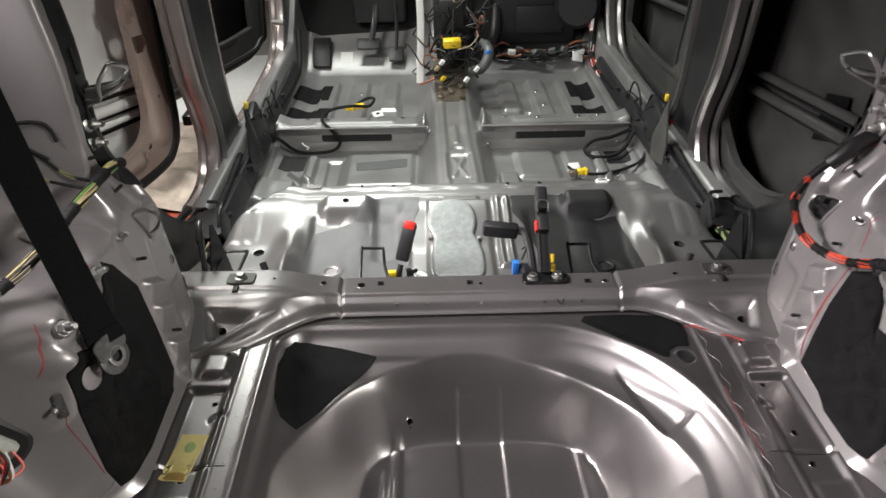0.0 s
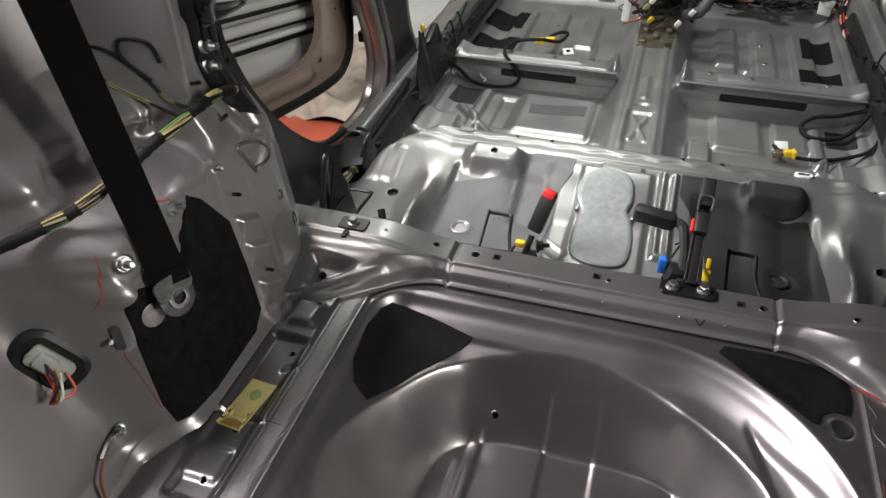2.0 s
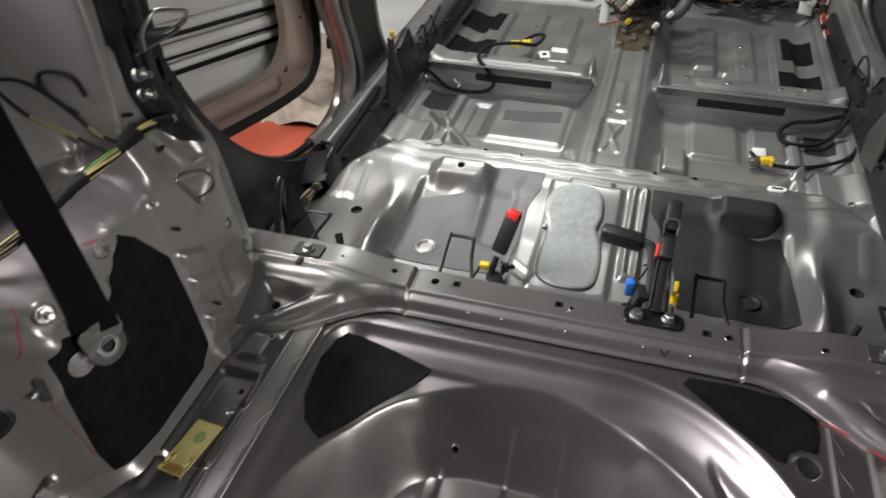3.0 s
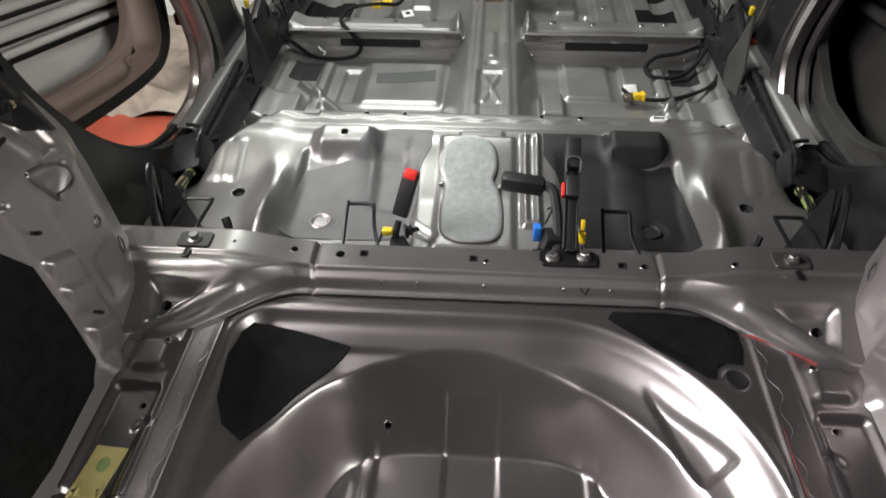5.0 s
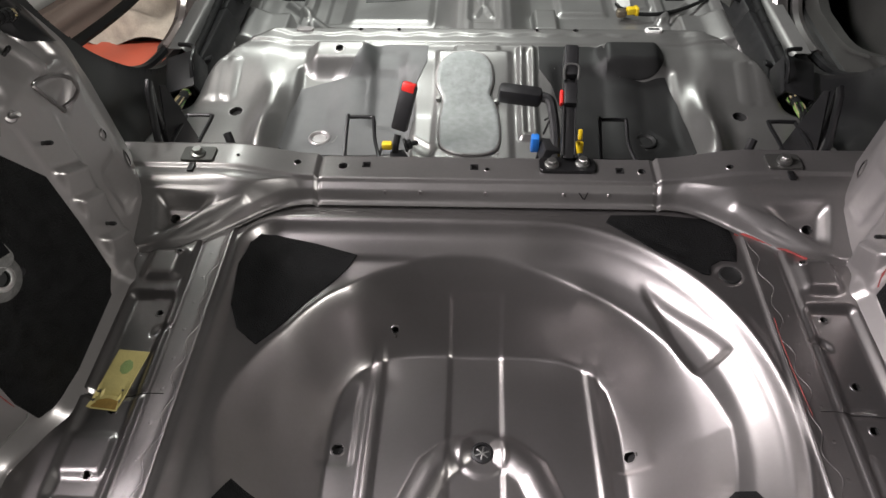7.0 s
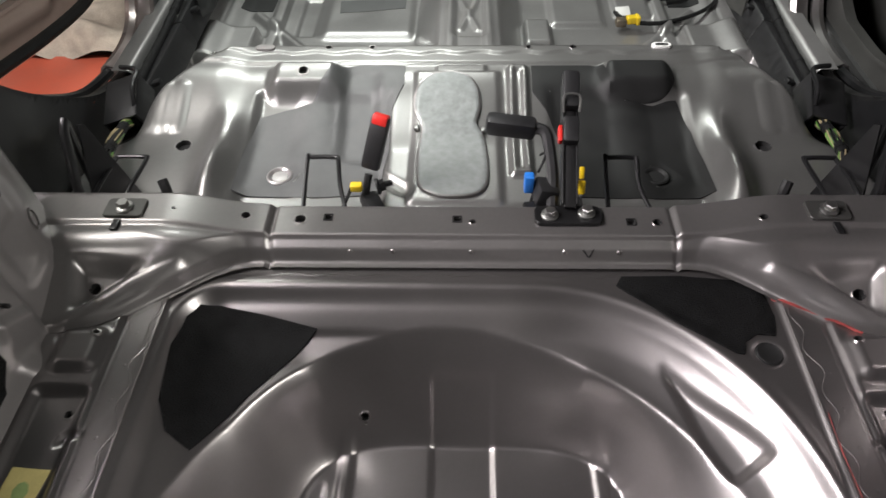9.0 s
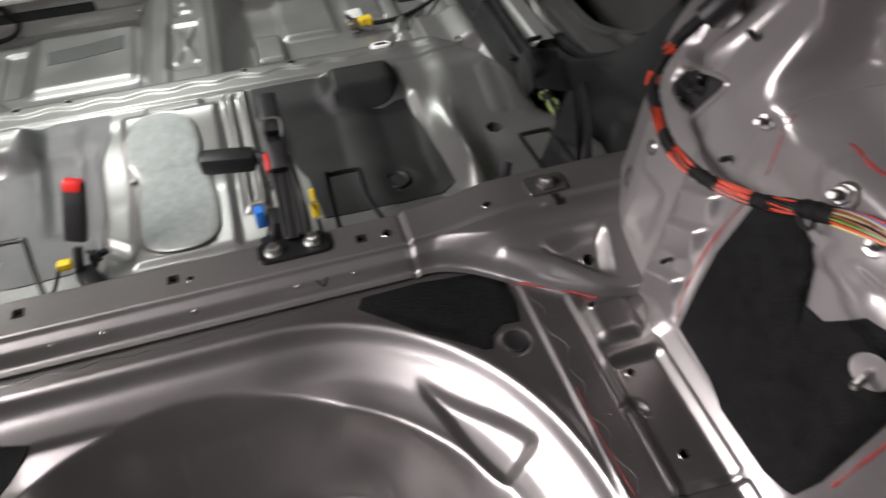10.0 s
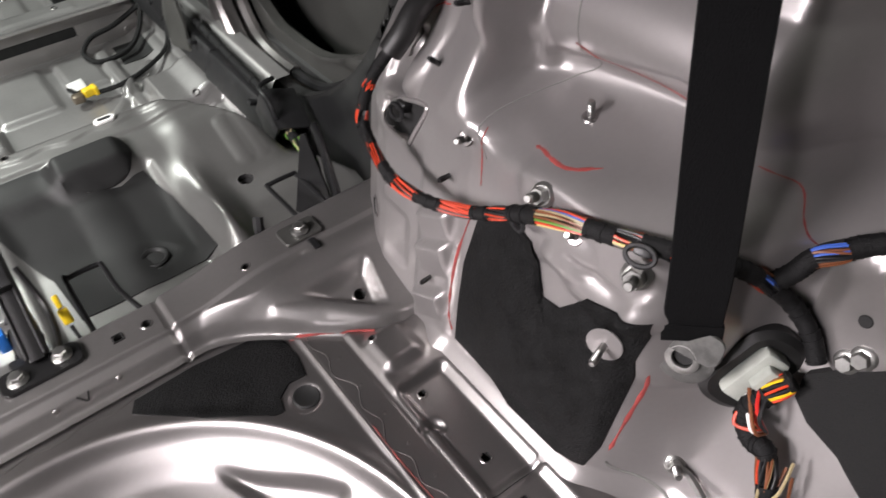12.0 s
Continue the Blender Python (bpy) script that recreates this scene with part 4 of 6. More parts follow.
tpart(buckle, "connector", moved(box(0.020, 0.014, 0.014, 0.003), Matrix.Translation((-0.191, 1.363, 0.552))), YELLOW, "small yellow plug")
tpart(buckle, "lead", tube([(-0.20, 1.362, 0.55), (-0.215, 1.33, 0.53), (-0.24, 1.29, 0.53)], 0.003, 5, 6), TAPE)

lap = thing("seat_belt_buckle", (0.118, 1.31, 0.53), "black lap belt buckle lying over on its bent stalk", "belt buckle", "belt buckles")
tpart(lap, "body", moved(box(0.086, 0.030, 0.036, 0.009), Matrix.Translation((0.068, 1.451, 0.612)) @ pose(0, 0, 0, 8, 4, -6)), PLASTIC)
tpart(lap, "stalk", tube([(0.106, 1.446, 0.612), (0.124, 1.438, 0.61), (0.131, 1.415, 0.597), (0.136, 1.37, 0.565), (0.132, 1.31, 0.535)], 0.010, 5, 8), PLASTIC)
lap_base = tpart(lap, "base", moved(box(0.050, 0.070, 0.020, 0.005), Matrix.Translation((0.118, 1.318, 0.526)) @ pose(0, 0, 0, 0, 0, 12)), DARK_STEEL)
sub(lap, lap_base, "connector", moved(box(0.016, 0.018, 0.034, 0.003), Matrix.Translation((0.097, 1.366, 0.560))), BLUE, "bright blue plug")
tpart(lap, "housing", moved(box(0.036, 0.040, 0.034, 0.005), Matrix.Translation((0.124, 1.355, 0.550)) @ pose(0, 0, 0, 0, 15, 10)), PLASTIC)
tpart(lap, "lead", tube([(0.112, 1.375, 0.575), (0.126, 1.405, 0.59), (0.118, 1.42, 0.575)], 0.0022, 5, 6), TAPE)
tpart(lap, "loose_lead", tube([(0.105, 1.36, 0.54), (0.09, 1.32, 0.525), (0.06, 1.29, 0.52), (0.04, 1.28, 0.52)], 0.0025, 5, 6), TAPE)

latch = thing("seat_latch_bracket", on(z_cross, 0.137, 1.205), "tall black steel seat bracket bolted to the crossmember", "bracket")
tpart(latch, "foot", moved(prism(round_rect(0.095, 0.036, 0.010), 0.006, 0.0012), Matrix.Translation(on(z_cross, 0.137, 1.205, 0.0006))), BLACK_STEEL)
p0, p1 = Vector((0.139, 1.212, 0.648)), Vector((0.148, 1.400, 0.742))
mm = Matrix.Translation((p0 + p1) / 2) @ (p1 - p0).to_track_quat("Y", "Z").to_matrix().to_4x4()
L = (p1 - p0).length
bar_part = tpart(latch, "bar", moved(box(0.018, L, 0.008, 0.002), mm), BLACK_STEEL)
for dx in (-0.010, 0.010):
    tpart(latch, "cheek", moved(box(0.003, L * 0.96, 0.030, 0.001), mm @ Matrix.Translation((dx, 0, -0.008))), BLACK_STEEL)
tpart(latch, "cap", moved(box(0.025, 0.060, 0.022, 0.004), mm @ Matrix.Translation((0, L * 0.36, 0.008))), PLASTIC)
tpart(latch, "slider", moved(box(0.023, 0.040, 0.020, 0.003), mm @ Matrix.Translation((0, L * 0.05, 0.009))), PLASTIC)
sub(latch, bar_part, "release_tab", moved(box(0.006, 0.026, 0.014, 0.002), mm @ Matrix.Translation((-0.0150, 0.005, 0.008))), RED, "red release tab")
tpart(latch, "clip", tube([tuple(mm @ Vector(q)) for q in ((-0.011, 0.035, 0.02), (-0.011, 0.06, 0.024), (0.011, 0.06, 0.024), (0.011, 0.035, 0.02))], 0.0018, 4, 6), ZINC)
tpart(latch, "stay", tube([(0.152, 1.215, 0.645), (0.162, 1.27, 0.60), (0.166, 1.36, 0.585), (0.158, 1.40, 0.64)], 0.004, 6, 8), BLACK_STEEL)

yp = thing("airbag_plug", (0.181, 1.34, 0.545), "bright yellow cable plug hanging by the seat bracket", "plug", "yellow cable plugs")
tpart(yp, "body", moved(box(0.014, 0.011, 0.024, 0.003), Matrix.Translation((0.181, 1.353, 0.562)) @ pose(0, 0, 0, -25)), YELLOW)
tpart(yp, "neck", moved(box(0.008, 0.008, 0.020, 0.002), Matrix.Translation((0.181, 1.362, 0.585)) @ pose(0, 0, 0, -25)), YELLOW)
tpart(yp, "lead", tube([(0.181, 1.345, 0.548), (0.185, 1.32, 0.53), (0.20, 1.29, 0.52), (0.24, 1.275, 0.518)], 0.0028, 5, 6), TAPE)

# ---- wheel house things ----
for s, side in ((1, "right"), (-1, "left")):
    wall = bpy.data.objects["wall_" + side]
    if s > 0:
        out = [(0.923, 0.838), (0.937, 0.76), (0.938, 0.70), (0.936, 0.634), (0.868, 0.629), (0.831, 0.621), (0.754, 0.622), (0.720, 0.630), (0.713, 0.668), (0.710, 0.783), (0.7125, 0.806), (0.707, 0.843), (0.706, 0.868), (0.735, 0.862), (0.768, 0.852), (0.784, 0.826), (0.800, 0.806), (0.822, 0.803), (0.836, 0.812), (0.840, 0.835), (0.843, 0.862), (0.880, 0.866)]
    else:
        out = [(0.880, 0.915), (0.905, 0.893), (0.946, 0.825), (0.948, 0.735), (0.946, 0.645), (0.915, 0.624), (0.786, 0.622), (0.708, 0.629), (0.704, 0.668), (0.712, 0.795), (0.709, 0.852), (0.730, 0.868), (0.765, 0.85), (0.80, 0.85), (0.845, 0.890)]
    part("damping_pad", drape(out, put_side(s), 0.0035, 14, 5), BITUMEN, label="large black bitumen pad on the wheel house side", category="damping pad", group="pads on the wheel houses")
    # pale disc with its stud
    th = thing("trim_stud", on_side(s, 0.738, 0.818, 0.004), "threaded stud on a round pale washer" if s > 0 else "round pale washer on the black pad", "stud", "trim studs")
    mt = turned(on_side(s, 0.738, 0.818, 0.0075), (-s, -0.35, 0.15))
    tpart(th, "washer", moved(lathe([(0.0175, 0), (0.0175, 0.0012), (0.015, 0.002), (0.0004, 0.0022)], 28), mt), STEEL_LIGHT)
    if s > 0:
        tpart(th, "stud", moved(stud_geo(0.0035, 0.030, False), mt), ZINC)
    for y, z, r, h, nut in ((0.842, 0.918, 0.0042, 0.030, True), (0.797, 0.903, 0.0034, 0.024, False), (0.732, 0.908, 0.0046, 0.032, True), (0.955, 0.913, 0.0034, 0.022, False), (0.867, 0.952, 0.0034, 0.022, False)):
        th = thing("wheel_house_stud", on_side(s, y, z), "bright zinc threaded stud with nut on the wheel house" if nut else "small welded threaded stud on the wheel house", "stud", "wheel house studs")
        n = side_normal(s, y, z)
        mt = turned(on_side(s, y, z, -0.001), (n[0], n[1] - 0.15, n[2] + 0.35))
        tpart(th, "stud", moved(stud_geo(r, h, nut), mt), ZINC)
        tpart(th, "weld_collar", moved(lathe([(r * 2.6, 0), (r * 2.2, 0.0014), (r, 0.0018)], 14, cap=False), mt), STEEL)
    for y, z in ((0.973, 0.858), (1.024, 0.955), (1.003, 1.022), (0.990, 0.697)):
        th = thing("trim_clip", on_side(s, y, z), "small dark pressed-in trim clip on the side panel", "clip", "trim clips")
        tpart(th, "pin", moved(stud_geo(0.0028, 0.020, False), turned(on_side(s, y, z), side_normal(s, y, z) + Vector((0, -0.3, 0.2)))), DARK_STEEL)
    hole_cup(0.011, turned(on_side(s, 1.135, 0.700, 0.001), side_normal(s, 1.135, 0.700)), wall)
    hole_cup(0.006, turned(on_side(s, 1.10, 0.775, 0.001), side_normal(s, 1.10, 0.775)), wall)
    # triangular opening in the upper panel; on the right a black sheet paints its shade
    tri = [(1.092, 0.882), (1.062, 0.900), (1.028, 0.912), (1.022, 0.905), (1.044, 0.860), (1.056, 0.852), (1.088, 0.856), (1.095, 0.868)]
    if s > 0:
        part("cut_out_shade", drape(tri, put_side(s), 0.0012, 5, 4), HOLE, wall)
    part("cut_out_rim", sweep([on_side(s, p[0], p[1], 0.001) for p in spline([(*q, 0) for q in tri], 5, True)], ring_profile(0.0032, 6), closed=True), STEEL_LIGHT if s > 0 else STEEL, wall)
    # earth point and studs by the tail
    n = side_normal(s, 0.657, 0.655)
    th = thing("earth_stud", on_side(s, 0.657, 0.655), "earth bolt with a ring terminal and brown wire", "earth point", "earth points")
    tpart(th, "bolt", moved(joined(bolt_geo(0.0075, 0.012), stud_geo(0.004, 0.028, False)), turned(on_side(s, 0.657, 0.655), n + Vector((0, -0.2, 0.4)))), ZINC)
    a, b = on_side(s, 0.640, 0.655, 0.006), on_side(s, 0.610, 0.650, 0.014)
    tpart(th, "terminal", tube([on_side(s, 0.655, 0.655, 0.006), a, b], 0.0045, 4, 6), ZINC)
    tpart(th, "wire", tube([b, on_side(s, 0.585, 0.635, 0.02), on_side(s, 0.555, 0.60, 0.02), on_side(s, 0.52, 0.59, 0.03)], 0.0022, 5, 6), BROWN_WIRE)

# marks of red wax on the bare panels
wall_r, wall_l = bpy.data.objects["wall_right"], bpy.data.objects["wall_left"]
for pts, w in (([(0.934, 0.84), (0.950, 0.76), (0.952, 0.67), (0.945, 0.64)], 0.006), ([(0.700, 0.79), (0.703, 0.73), (0.706, 0.665)], 0.007), ([(0.938, 0.930), (0.932, 0.905), (0.928, 0.870)], 0.0035),
               ([(0.884, 0.934), (0.862, 0.936), (0.838, 0.938), (0.815, 0.944)], 0.003), ([(0.903, 1.009), (0.875, 1.004), (0.85, 0.997), (0.80, 0.987)], 0.003),
               ([(0.715, 0.978), (0.69, 0.962), (0.670, 0.94), (0.653, 0.921)], 0.0016), ([(1.028, 1.011), (1.06, 0.995), (1.093, 0.97), (1.10, 0.94)], 0.003), ([(0.740, 0.930), (0.722, 0.925)], 0.004)):
    part("wax_mark", stroke(pts, put_side(1), w), RED_WAX, wall_r)
for pts, w in (([(0.716, 0.93), (0.708, 0.905), (0.692, 0.86)], 0.003), ([(0.696, 0.80), (0.70, 0.73), (0.702, 0.665)], 0.0025), ([(0.85, 0.93), (0.83, 0.935)], 0.004)):
    part("wax_mark", stroke(pts, put_side(-1), w), RED_WAX, wall_l)
for s, wall in ((1, wall_r), (-1, wall_l)):
    part("panel_seam", stroke([(0.925, 0.905), (0.945, 0.935), (0.915, 0.962), (0.890, 0.985), (0.902, 1.02), (0.915, 1.10), (0.92, 1.25)], put_side(s), 0.003), SEALER, wall)
    part("panel_seam", stroke([(0.705, 0.645), (0.69, 0.632), (0.62, 0.612), (0.50, 0.605)], put_side(s), 0.004, 0.002), SEALER, wall)


# ---- seat belts ----
def seat_belt(s, y, z, up, lean):
    """Webbing that hangs from the roof to a floor anchor; up: its line, as (distance inward from middle, y, z)."""
    foot = up[0]
    th = thing("seat_belt", (s * foot[0], foot[1], foot[2]), "black woven seat belt hanging to its steel anchor plate", "seat belt", "seat belts")
    line = spline([(s * p[0], p[1], p[2]) for p in up], 10)
    half = 0.024
    prof = [(-half, -0.0008), (-half * 0.95, 0.0008), (half * 0.95, 0.0008), (half, -0.0008), (half * 0.95, -0.0012), (-half * 0.95, -0.0012)]
    tpart(th, "webbing", sweep(line, prof, up=(-s * math.cos(radians(lean)), -math.sin(radians(lean)), 0.25)), WEB)
    tpart(th, "stitched_fold", sweep(line[:9], [(-half * 1.04, -0.0025), (-half * 1.04, 0.0022), (half * 1.04, 0.0022), (half * 1.04, -0.0025)], up=(-s * math.cos(radians(lean)), -math.sin(radians(lean)), 0.25)), WEB, "doubled webbing")
    c = Vector((s * foot[0], foot[1], foot[2] - 0.022))
    n = Vector((-s, -0.25, 0.35)).normalized()
    mt = turned(c, n)
    plate = tpart(th, "anchor_plate", moved(lathe([(0.027, 0), (0.027, 0.003), (0.025, 0.004), (0.014, 0.004), (0.0125, 0.0085), (0.0095, 0.0085), (0.0085, 0.0), (0.0086, -0.002)], 28, cap=False), mt), DULL, "dull steel anchor plate")
    sub(th, plate, "bolt_hole", moved(lathe([(0.0088, 0.006), (0.0088, 0.003), (0.0004, 0.0025)], 18, cap=False), mt), HOLE)
    sub(th, plate, "bush", moved(lathe([(0.0155, 0.004), (0.0155, 0.0085), (0.0125, 0.0095), (0.0095, 0.009), (0.0088, 0.002)], 24, cap=False), mt), ZINC, "bright bush")
    tpart(th, "lug", moved(prism(round_rect(0.058, 0.030, 0.010), 0.003, 0.0008), turned(c + Vector((0, 0, 0.020)), n)), DULL, "dull steel plate edge")
    sub(th, plate, "stop_peg", moved(lathe([(0.0055, -0.004), (0.0055, 0.010), (0.004, 0.011), (0.0004, 0.011)], 12), turned(c + Vector((0, 0.026, -0.018)), n)), DARK_STEEL)
    return th


seat_belt(1, 0.685, 0.824, [(0.612, 0.684, 0.846), (0.606, 0.686, 0.878), (0.604, 0.694, 0.945), (0.612, 0.731, 1.135), (0.63, 0.765, 1.30), (0.64, 0.78, 1.45)], 38)
seat_belt(-1, 0.768, 0.84, [(0.545, 0.762, 0.858), (0.554, 0.768, 0.885), (0.568, 0.774, 0.95), (0.592, 0.780, 1.10), (0.607, 0.781, 1.22), (0.622, 0.784, 1.32)], 38)


# ---- wiring ----
def loom(name, pts, r, bare, label, seed, colors):
    """A taped wiring loom. bare: stretches (from, to) of its length where the tape is open and the wires show."""
    th = thing(name, pts[0], label, "wiring loom", "wiring looms")
    line = spline(pts, 12)
    n = len(line)
    rng = random.Random(seed)
    cuts = sorted(bare)
    at = 0
    for a, b in cuts + [(1.0, 1.0)]:
        i0, i1 = int(at * (n - 1)), int(a * (n - 1))
        if i1 - i0 >= 1:
            seg = line[i0:i1 + 1]
            body = sweep(seg, ring_profile(r, 12))
            wraps = []
            for k in range(0, len(seg) - 1):
                wraps.append(sweep(seg[k:k + 2], ring_profile(r * rng.uniform(1.03, 1.12), 12)))
            tpart(th, "tape", body, TAPE)
            for wrap in wraps[::3]:
                tpart(th, "tape_turn", wrap, TAPE)
        at = b
    for a, b in cuts:
        i0, i1 = max(0, int(a * (n - 1)) - 1), min(n - 1, int(b * (n - 1)) + 1)
        seg = line[i0:i1 + 1]
        if len(seg) < 2:
            continue
        tpart(th, "core", sweep(seg, ring_profile(r * 0.62, 8)), TAPE)
        t = seg[-1] - seg[0]
        t = t / (np.linalg.norm(t) or 1)
        u = np.cross(t, (0.3, 0.5, 0.8))
        u = u / np.linalg.norm(u)
        v = np.cross(t, u)
        for k in range(20):
            ang = 2 * math.pi * k / 20 + rng.uniform(-0.25, 0.25)
            tw = rng.uniform(0.2, 1.1)
            out = rng.uniform(0.74, 0.92)
            wire = []
            for j, p in enumerate(seg):
                f = j / (len(seg) - 1)
                rr = r * (out + 0.12 * math.sin(math.pi * f))
                wire.append(p + rr * (u * math.cos(ang + tw * f) + v * math.sin(ang + tw * f)))
            tpart(th, "wire", sweep(wire, ring_profile(r * 0.135, 6)), colors[rng.randrange(len(colors))])
    return th


REDS = [ORANGE_WIRE] * 6 + [PLASTIC] * 2
MIXED = [ORANGE_WIRE, BLUE_WIRE, ORANGE_WIRE, BLUE_WIRE, PAPER, PLASTIC, PLASTIC, ORANGE_WIRE, TAN_WIRE, GREEN_WIRE, PLASTIC, BROWN_WIRE]
GREENS = [GREEN_WIRE, TAN_WIRE, PLASTIC, TAN_WIRE, PLASTIC, PLASTIC, PAPER]


def side_pts(s, rows):
    return [on_side(s, y, z, h) for y, z, h in rows]


loom("wiring_loom", [(0.605, 1.085, 0.972), (0.580, 1.072, 0.961), (0.558, 1.082, 0.926), (0.542, 1.080, 0.888), (0.530, 1.040, 0.872), (0.526, 0.998, 0.860), (0.537, 0.950, 0.858), (0.553, 0.905, 0.868), (0.562, 0.858, 0.896)], 0.0066,
     [(0.25, 0.28), (0.345, 0.40), (0.485, 0.555), (0.625, 0.70), (0.79, 0.875), (0.935, 0.985)], "black taped wiring loom with orange red wires showing", 3, REDS)
loom("wiring_loom", [(0.562, 0.858, 0.896), (0.567, 0.803, 0.924), (0.579, 0.757, 0.933), (0.592, 0.727, 0.937), (0.602, 0.713, 0.934), (0.624, 0.696, 0.924), (0.653, 0.679, 0.908), (0.690, 0.650, 0.870), (0.696, 0.623, 0.844), (0.690, 0.607, 0.826)], 0.0080,
     [(0.065, 0.165), (0.23, 0.29), (0.40, 0.44), (0.70, 0.74)], "black taped wiring loom with many coloured wires showing", 5, MIXED)
loom("wiring_loom", [(0.676, 0.666, 0.888), (0.690, 0.657, 0.900), (0.699, 0.651, 0.915), (0.713, 0.638, 0.925), (0.725, 0.627, 0.933), (0.745, 0.60, 0.945)], 0.0090,
     [(0.42, 0.66)], "taped loom branch with blue and white wires", 8, [BLUE_WIRE, PLASTIC, TAN_WIRE, PLASTIC, BROWN_WIRE, PLASTIC])
loom("wiring_loom", side_pts(1, [(0.612, 0.812, 0.030), (0.622, 0.790, 0.035), (0.628, 0.765, 0.03), (0.612, 0.748, 0.03), (0.596, 0.752, 0.035), (0.585, 0.735, 0.03), (0.572, 0.715, 0.03), (0.555, 0.69, 0.03)]), 0.0095,
     [(0.04, 0.12), (0.62, 0.80)], "looped taped loom behind the connector", 9, [ORANGE_WIRE, PLASTIC, PLASTIC, YELLOW, BROWN_WIRE, PLASTIC, TAN_WIRE])
loom("wiring_loom", [(-0.655, 1.15, 0.945), (-0.625, 1.10, 0.968), (-0.598, 1.055, 0.992), (-0.591, 1.010, 1.008), (-0.591, 0.960, 1.011), (-0.591, 0.905, 1.012), (-0.592, 0.845, 1.010), (-0.606, 0.79, 0.995), (-0.632, 0.745, 0.975), (-0.662, 0.70, 0.965), (-0.70, 0.64, 0.96)], 0.0078,
     [(0.16, 0.20), (0.30, 0.36), (0.45, 0.56), (0.72, 0.80), (0.84, 0.89)], "black taped wiring loom with green, yellow and tan wires", 12, GREENS)
loom("wiring_loom", [(-0.595, 0.955, 1.008)] + side_pts(-1, [(0.957, 1.02, 0.016), (0.955, 1.055, 0.010), (0.950, 1.085, 0.010), (0.935, 1.092, 0.010), (0.90, 1.085, 0.010)]), 0.0024, [(0.15, 0.25)], "thin taped loom branch along the side panel", 13, GREENS)
loom("wiring_loom", side_pts(-1, [(0.956, 1.045, 0.014), (0.953, 1.075, 0.016), (0.955, 1.100, 0.014), (0.962, 1.098, 0.012), (0.963, 1.070, 0.010)]), 0.0026, [], "thin black cable loop on the side panel", 14, GREENS)
loom("wiring_loom", [(-0.595, 0.93, 1.008)] + side_pts(-1, [(0.945, 1.02, 0.014), (0.935, 1.045, 0.010), (0.928, 1.085, 0.008), (0.925, 1.115, 0.006)]), 0.0024, [(0.2, 0.5)], "thin cable branch up to a rubber grommet", 15, GREENS)
part("cable_grommet", moved(lathe([(0.015, 0), (0.015, 0.004), (0.008, 0.009), (0.0004, 0.010)], 18), turned(on_side(-1, 0.925, 1.12), side_normal(-1, 0.925, 1.12))), RUBBER, label="black rubber cable grommet in the side panel", category="grommet")
part("cable_gland", tube([(0.578, 1.070, 0.958), (0.592, 1.066, 0.975), (0.612, 1.070, 0.992), (0.640, 1.075, 1.005)], 0.013, 5, 12), RUBBER, label="black rubber gland where the loom enters the panel", category="cable gland")
for y, z in ((1.066, 0.884), (0.850, 0.890), (0.732, 0.928)):
    th = thing("loom_clip", on_side(1, y, z), "black plastic clip holding the loom", "clip", "loom clips")
    mt = turned(on_side(1, y, z, 0.004), side_normal(1, y, z))
    tpart(th, "ring", moved(sweep(spline([(0.012 * math.cos(a), 0.008 * math.sin(a), 0.012) for a in np.linspace(0, 5.5, 8)], 3, True), ring_profile(0.0022, 6), closed=True), mt), PLASTIC)
    tpart(th, "foot", moved(box(0.016, 0.012, 0.014, 0.003), mt @ Matrix.Translation((0, 0.006, 0.003))), PLASTIC)

for s in (1, -1):
    th = thing("tail_connector", on_side(s, 0.645, 0.785), "milky white multi-pin connector in a black rubber boot", "connector", "tail connectors")
    cy, cz = 0.647, 0.792
    mt = turned(on_side(s, cy, cz, 0.002), side_normal(s, cy, cz, 0.03), -34 * s)
    ring = spline([(p[0], p[1], 0) for p in round_rect(0.048, 0.078, 0.018, 3)], 2, True)
    tpart(th, "boot", moved(sweep(ring, [(-0.013, -0.012), (0.011, -0.012), (0.010, 0.003), (0.003, 0.008), (-0.006, 0.007), (-0.012, 0.001)], closed=True, up=(0, 0, 1)), mt), RUBBER)
    tpart(th, "back", moved(prism(round_rect(0.042, 0.070, 0.016), 0.004), mt @ Matrix.Translation((0, 0, -0.008))), RUBBER)
    housing = tpart(th, "housing", moved(box(0.030, 0.060, 0.022, 0.006), mt @ Matrix.Translation((0, 0, 0.006))), MILK)
    sub(th, housing, "latch", moved(box(0.022, 0.026, 0.014, 0.004), mt @ Matrix.Translation((0.004, 0.008, 0.020))), MILK)
    for k in range(7):
        rng = random.Random(40 + k)
        o = mt @ Vector((0.006 - 0.004 * (k % 3), -0.02 + 0.006 * k, 0.020))
        e = Vector(on_side(s, 0.603, 0.765, 0.035))
        md = (o + e) / 2 + Vector((-s * rng.uniform(0.006, 0.022), rng.uniform(-0.01, 0.012), rng.uniform(-0.012, 0.012)))
        tpart(th, "wire", tube([tuple(o), tuple(md), tuple(e)], 0.0018, 6, 6), (ORANGE_WIRE, WHITE, BROWN_WIRE, TAN_WIRE, RED, ORANGE_WIRE, PLASTIC)[k])
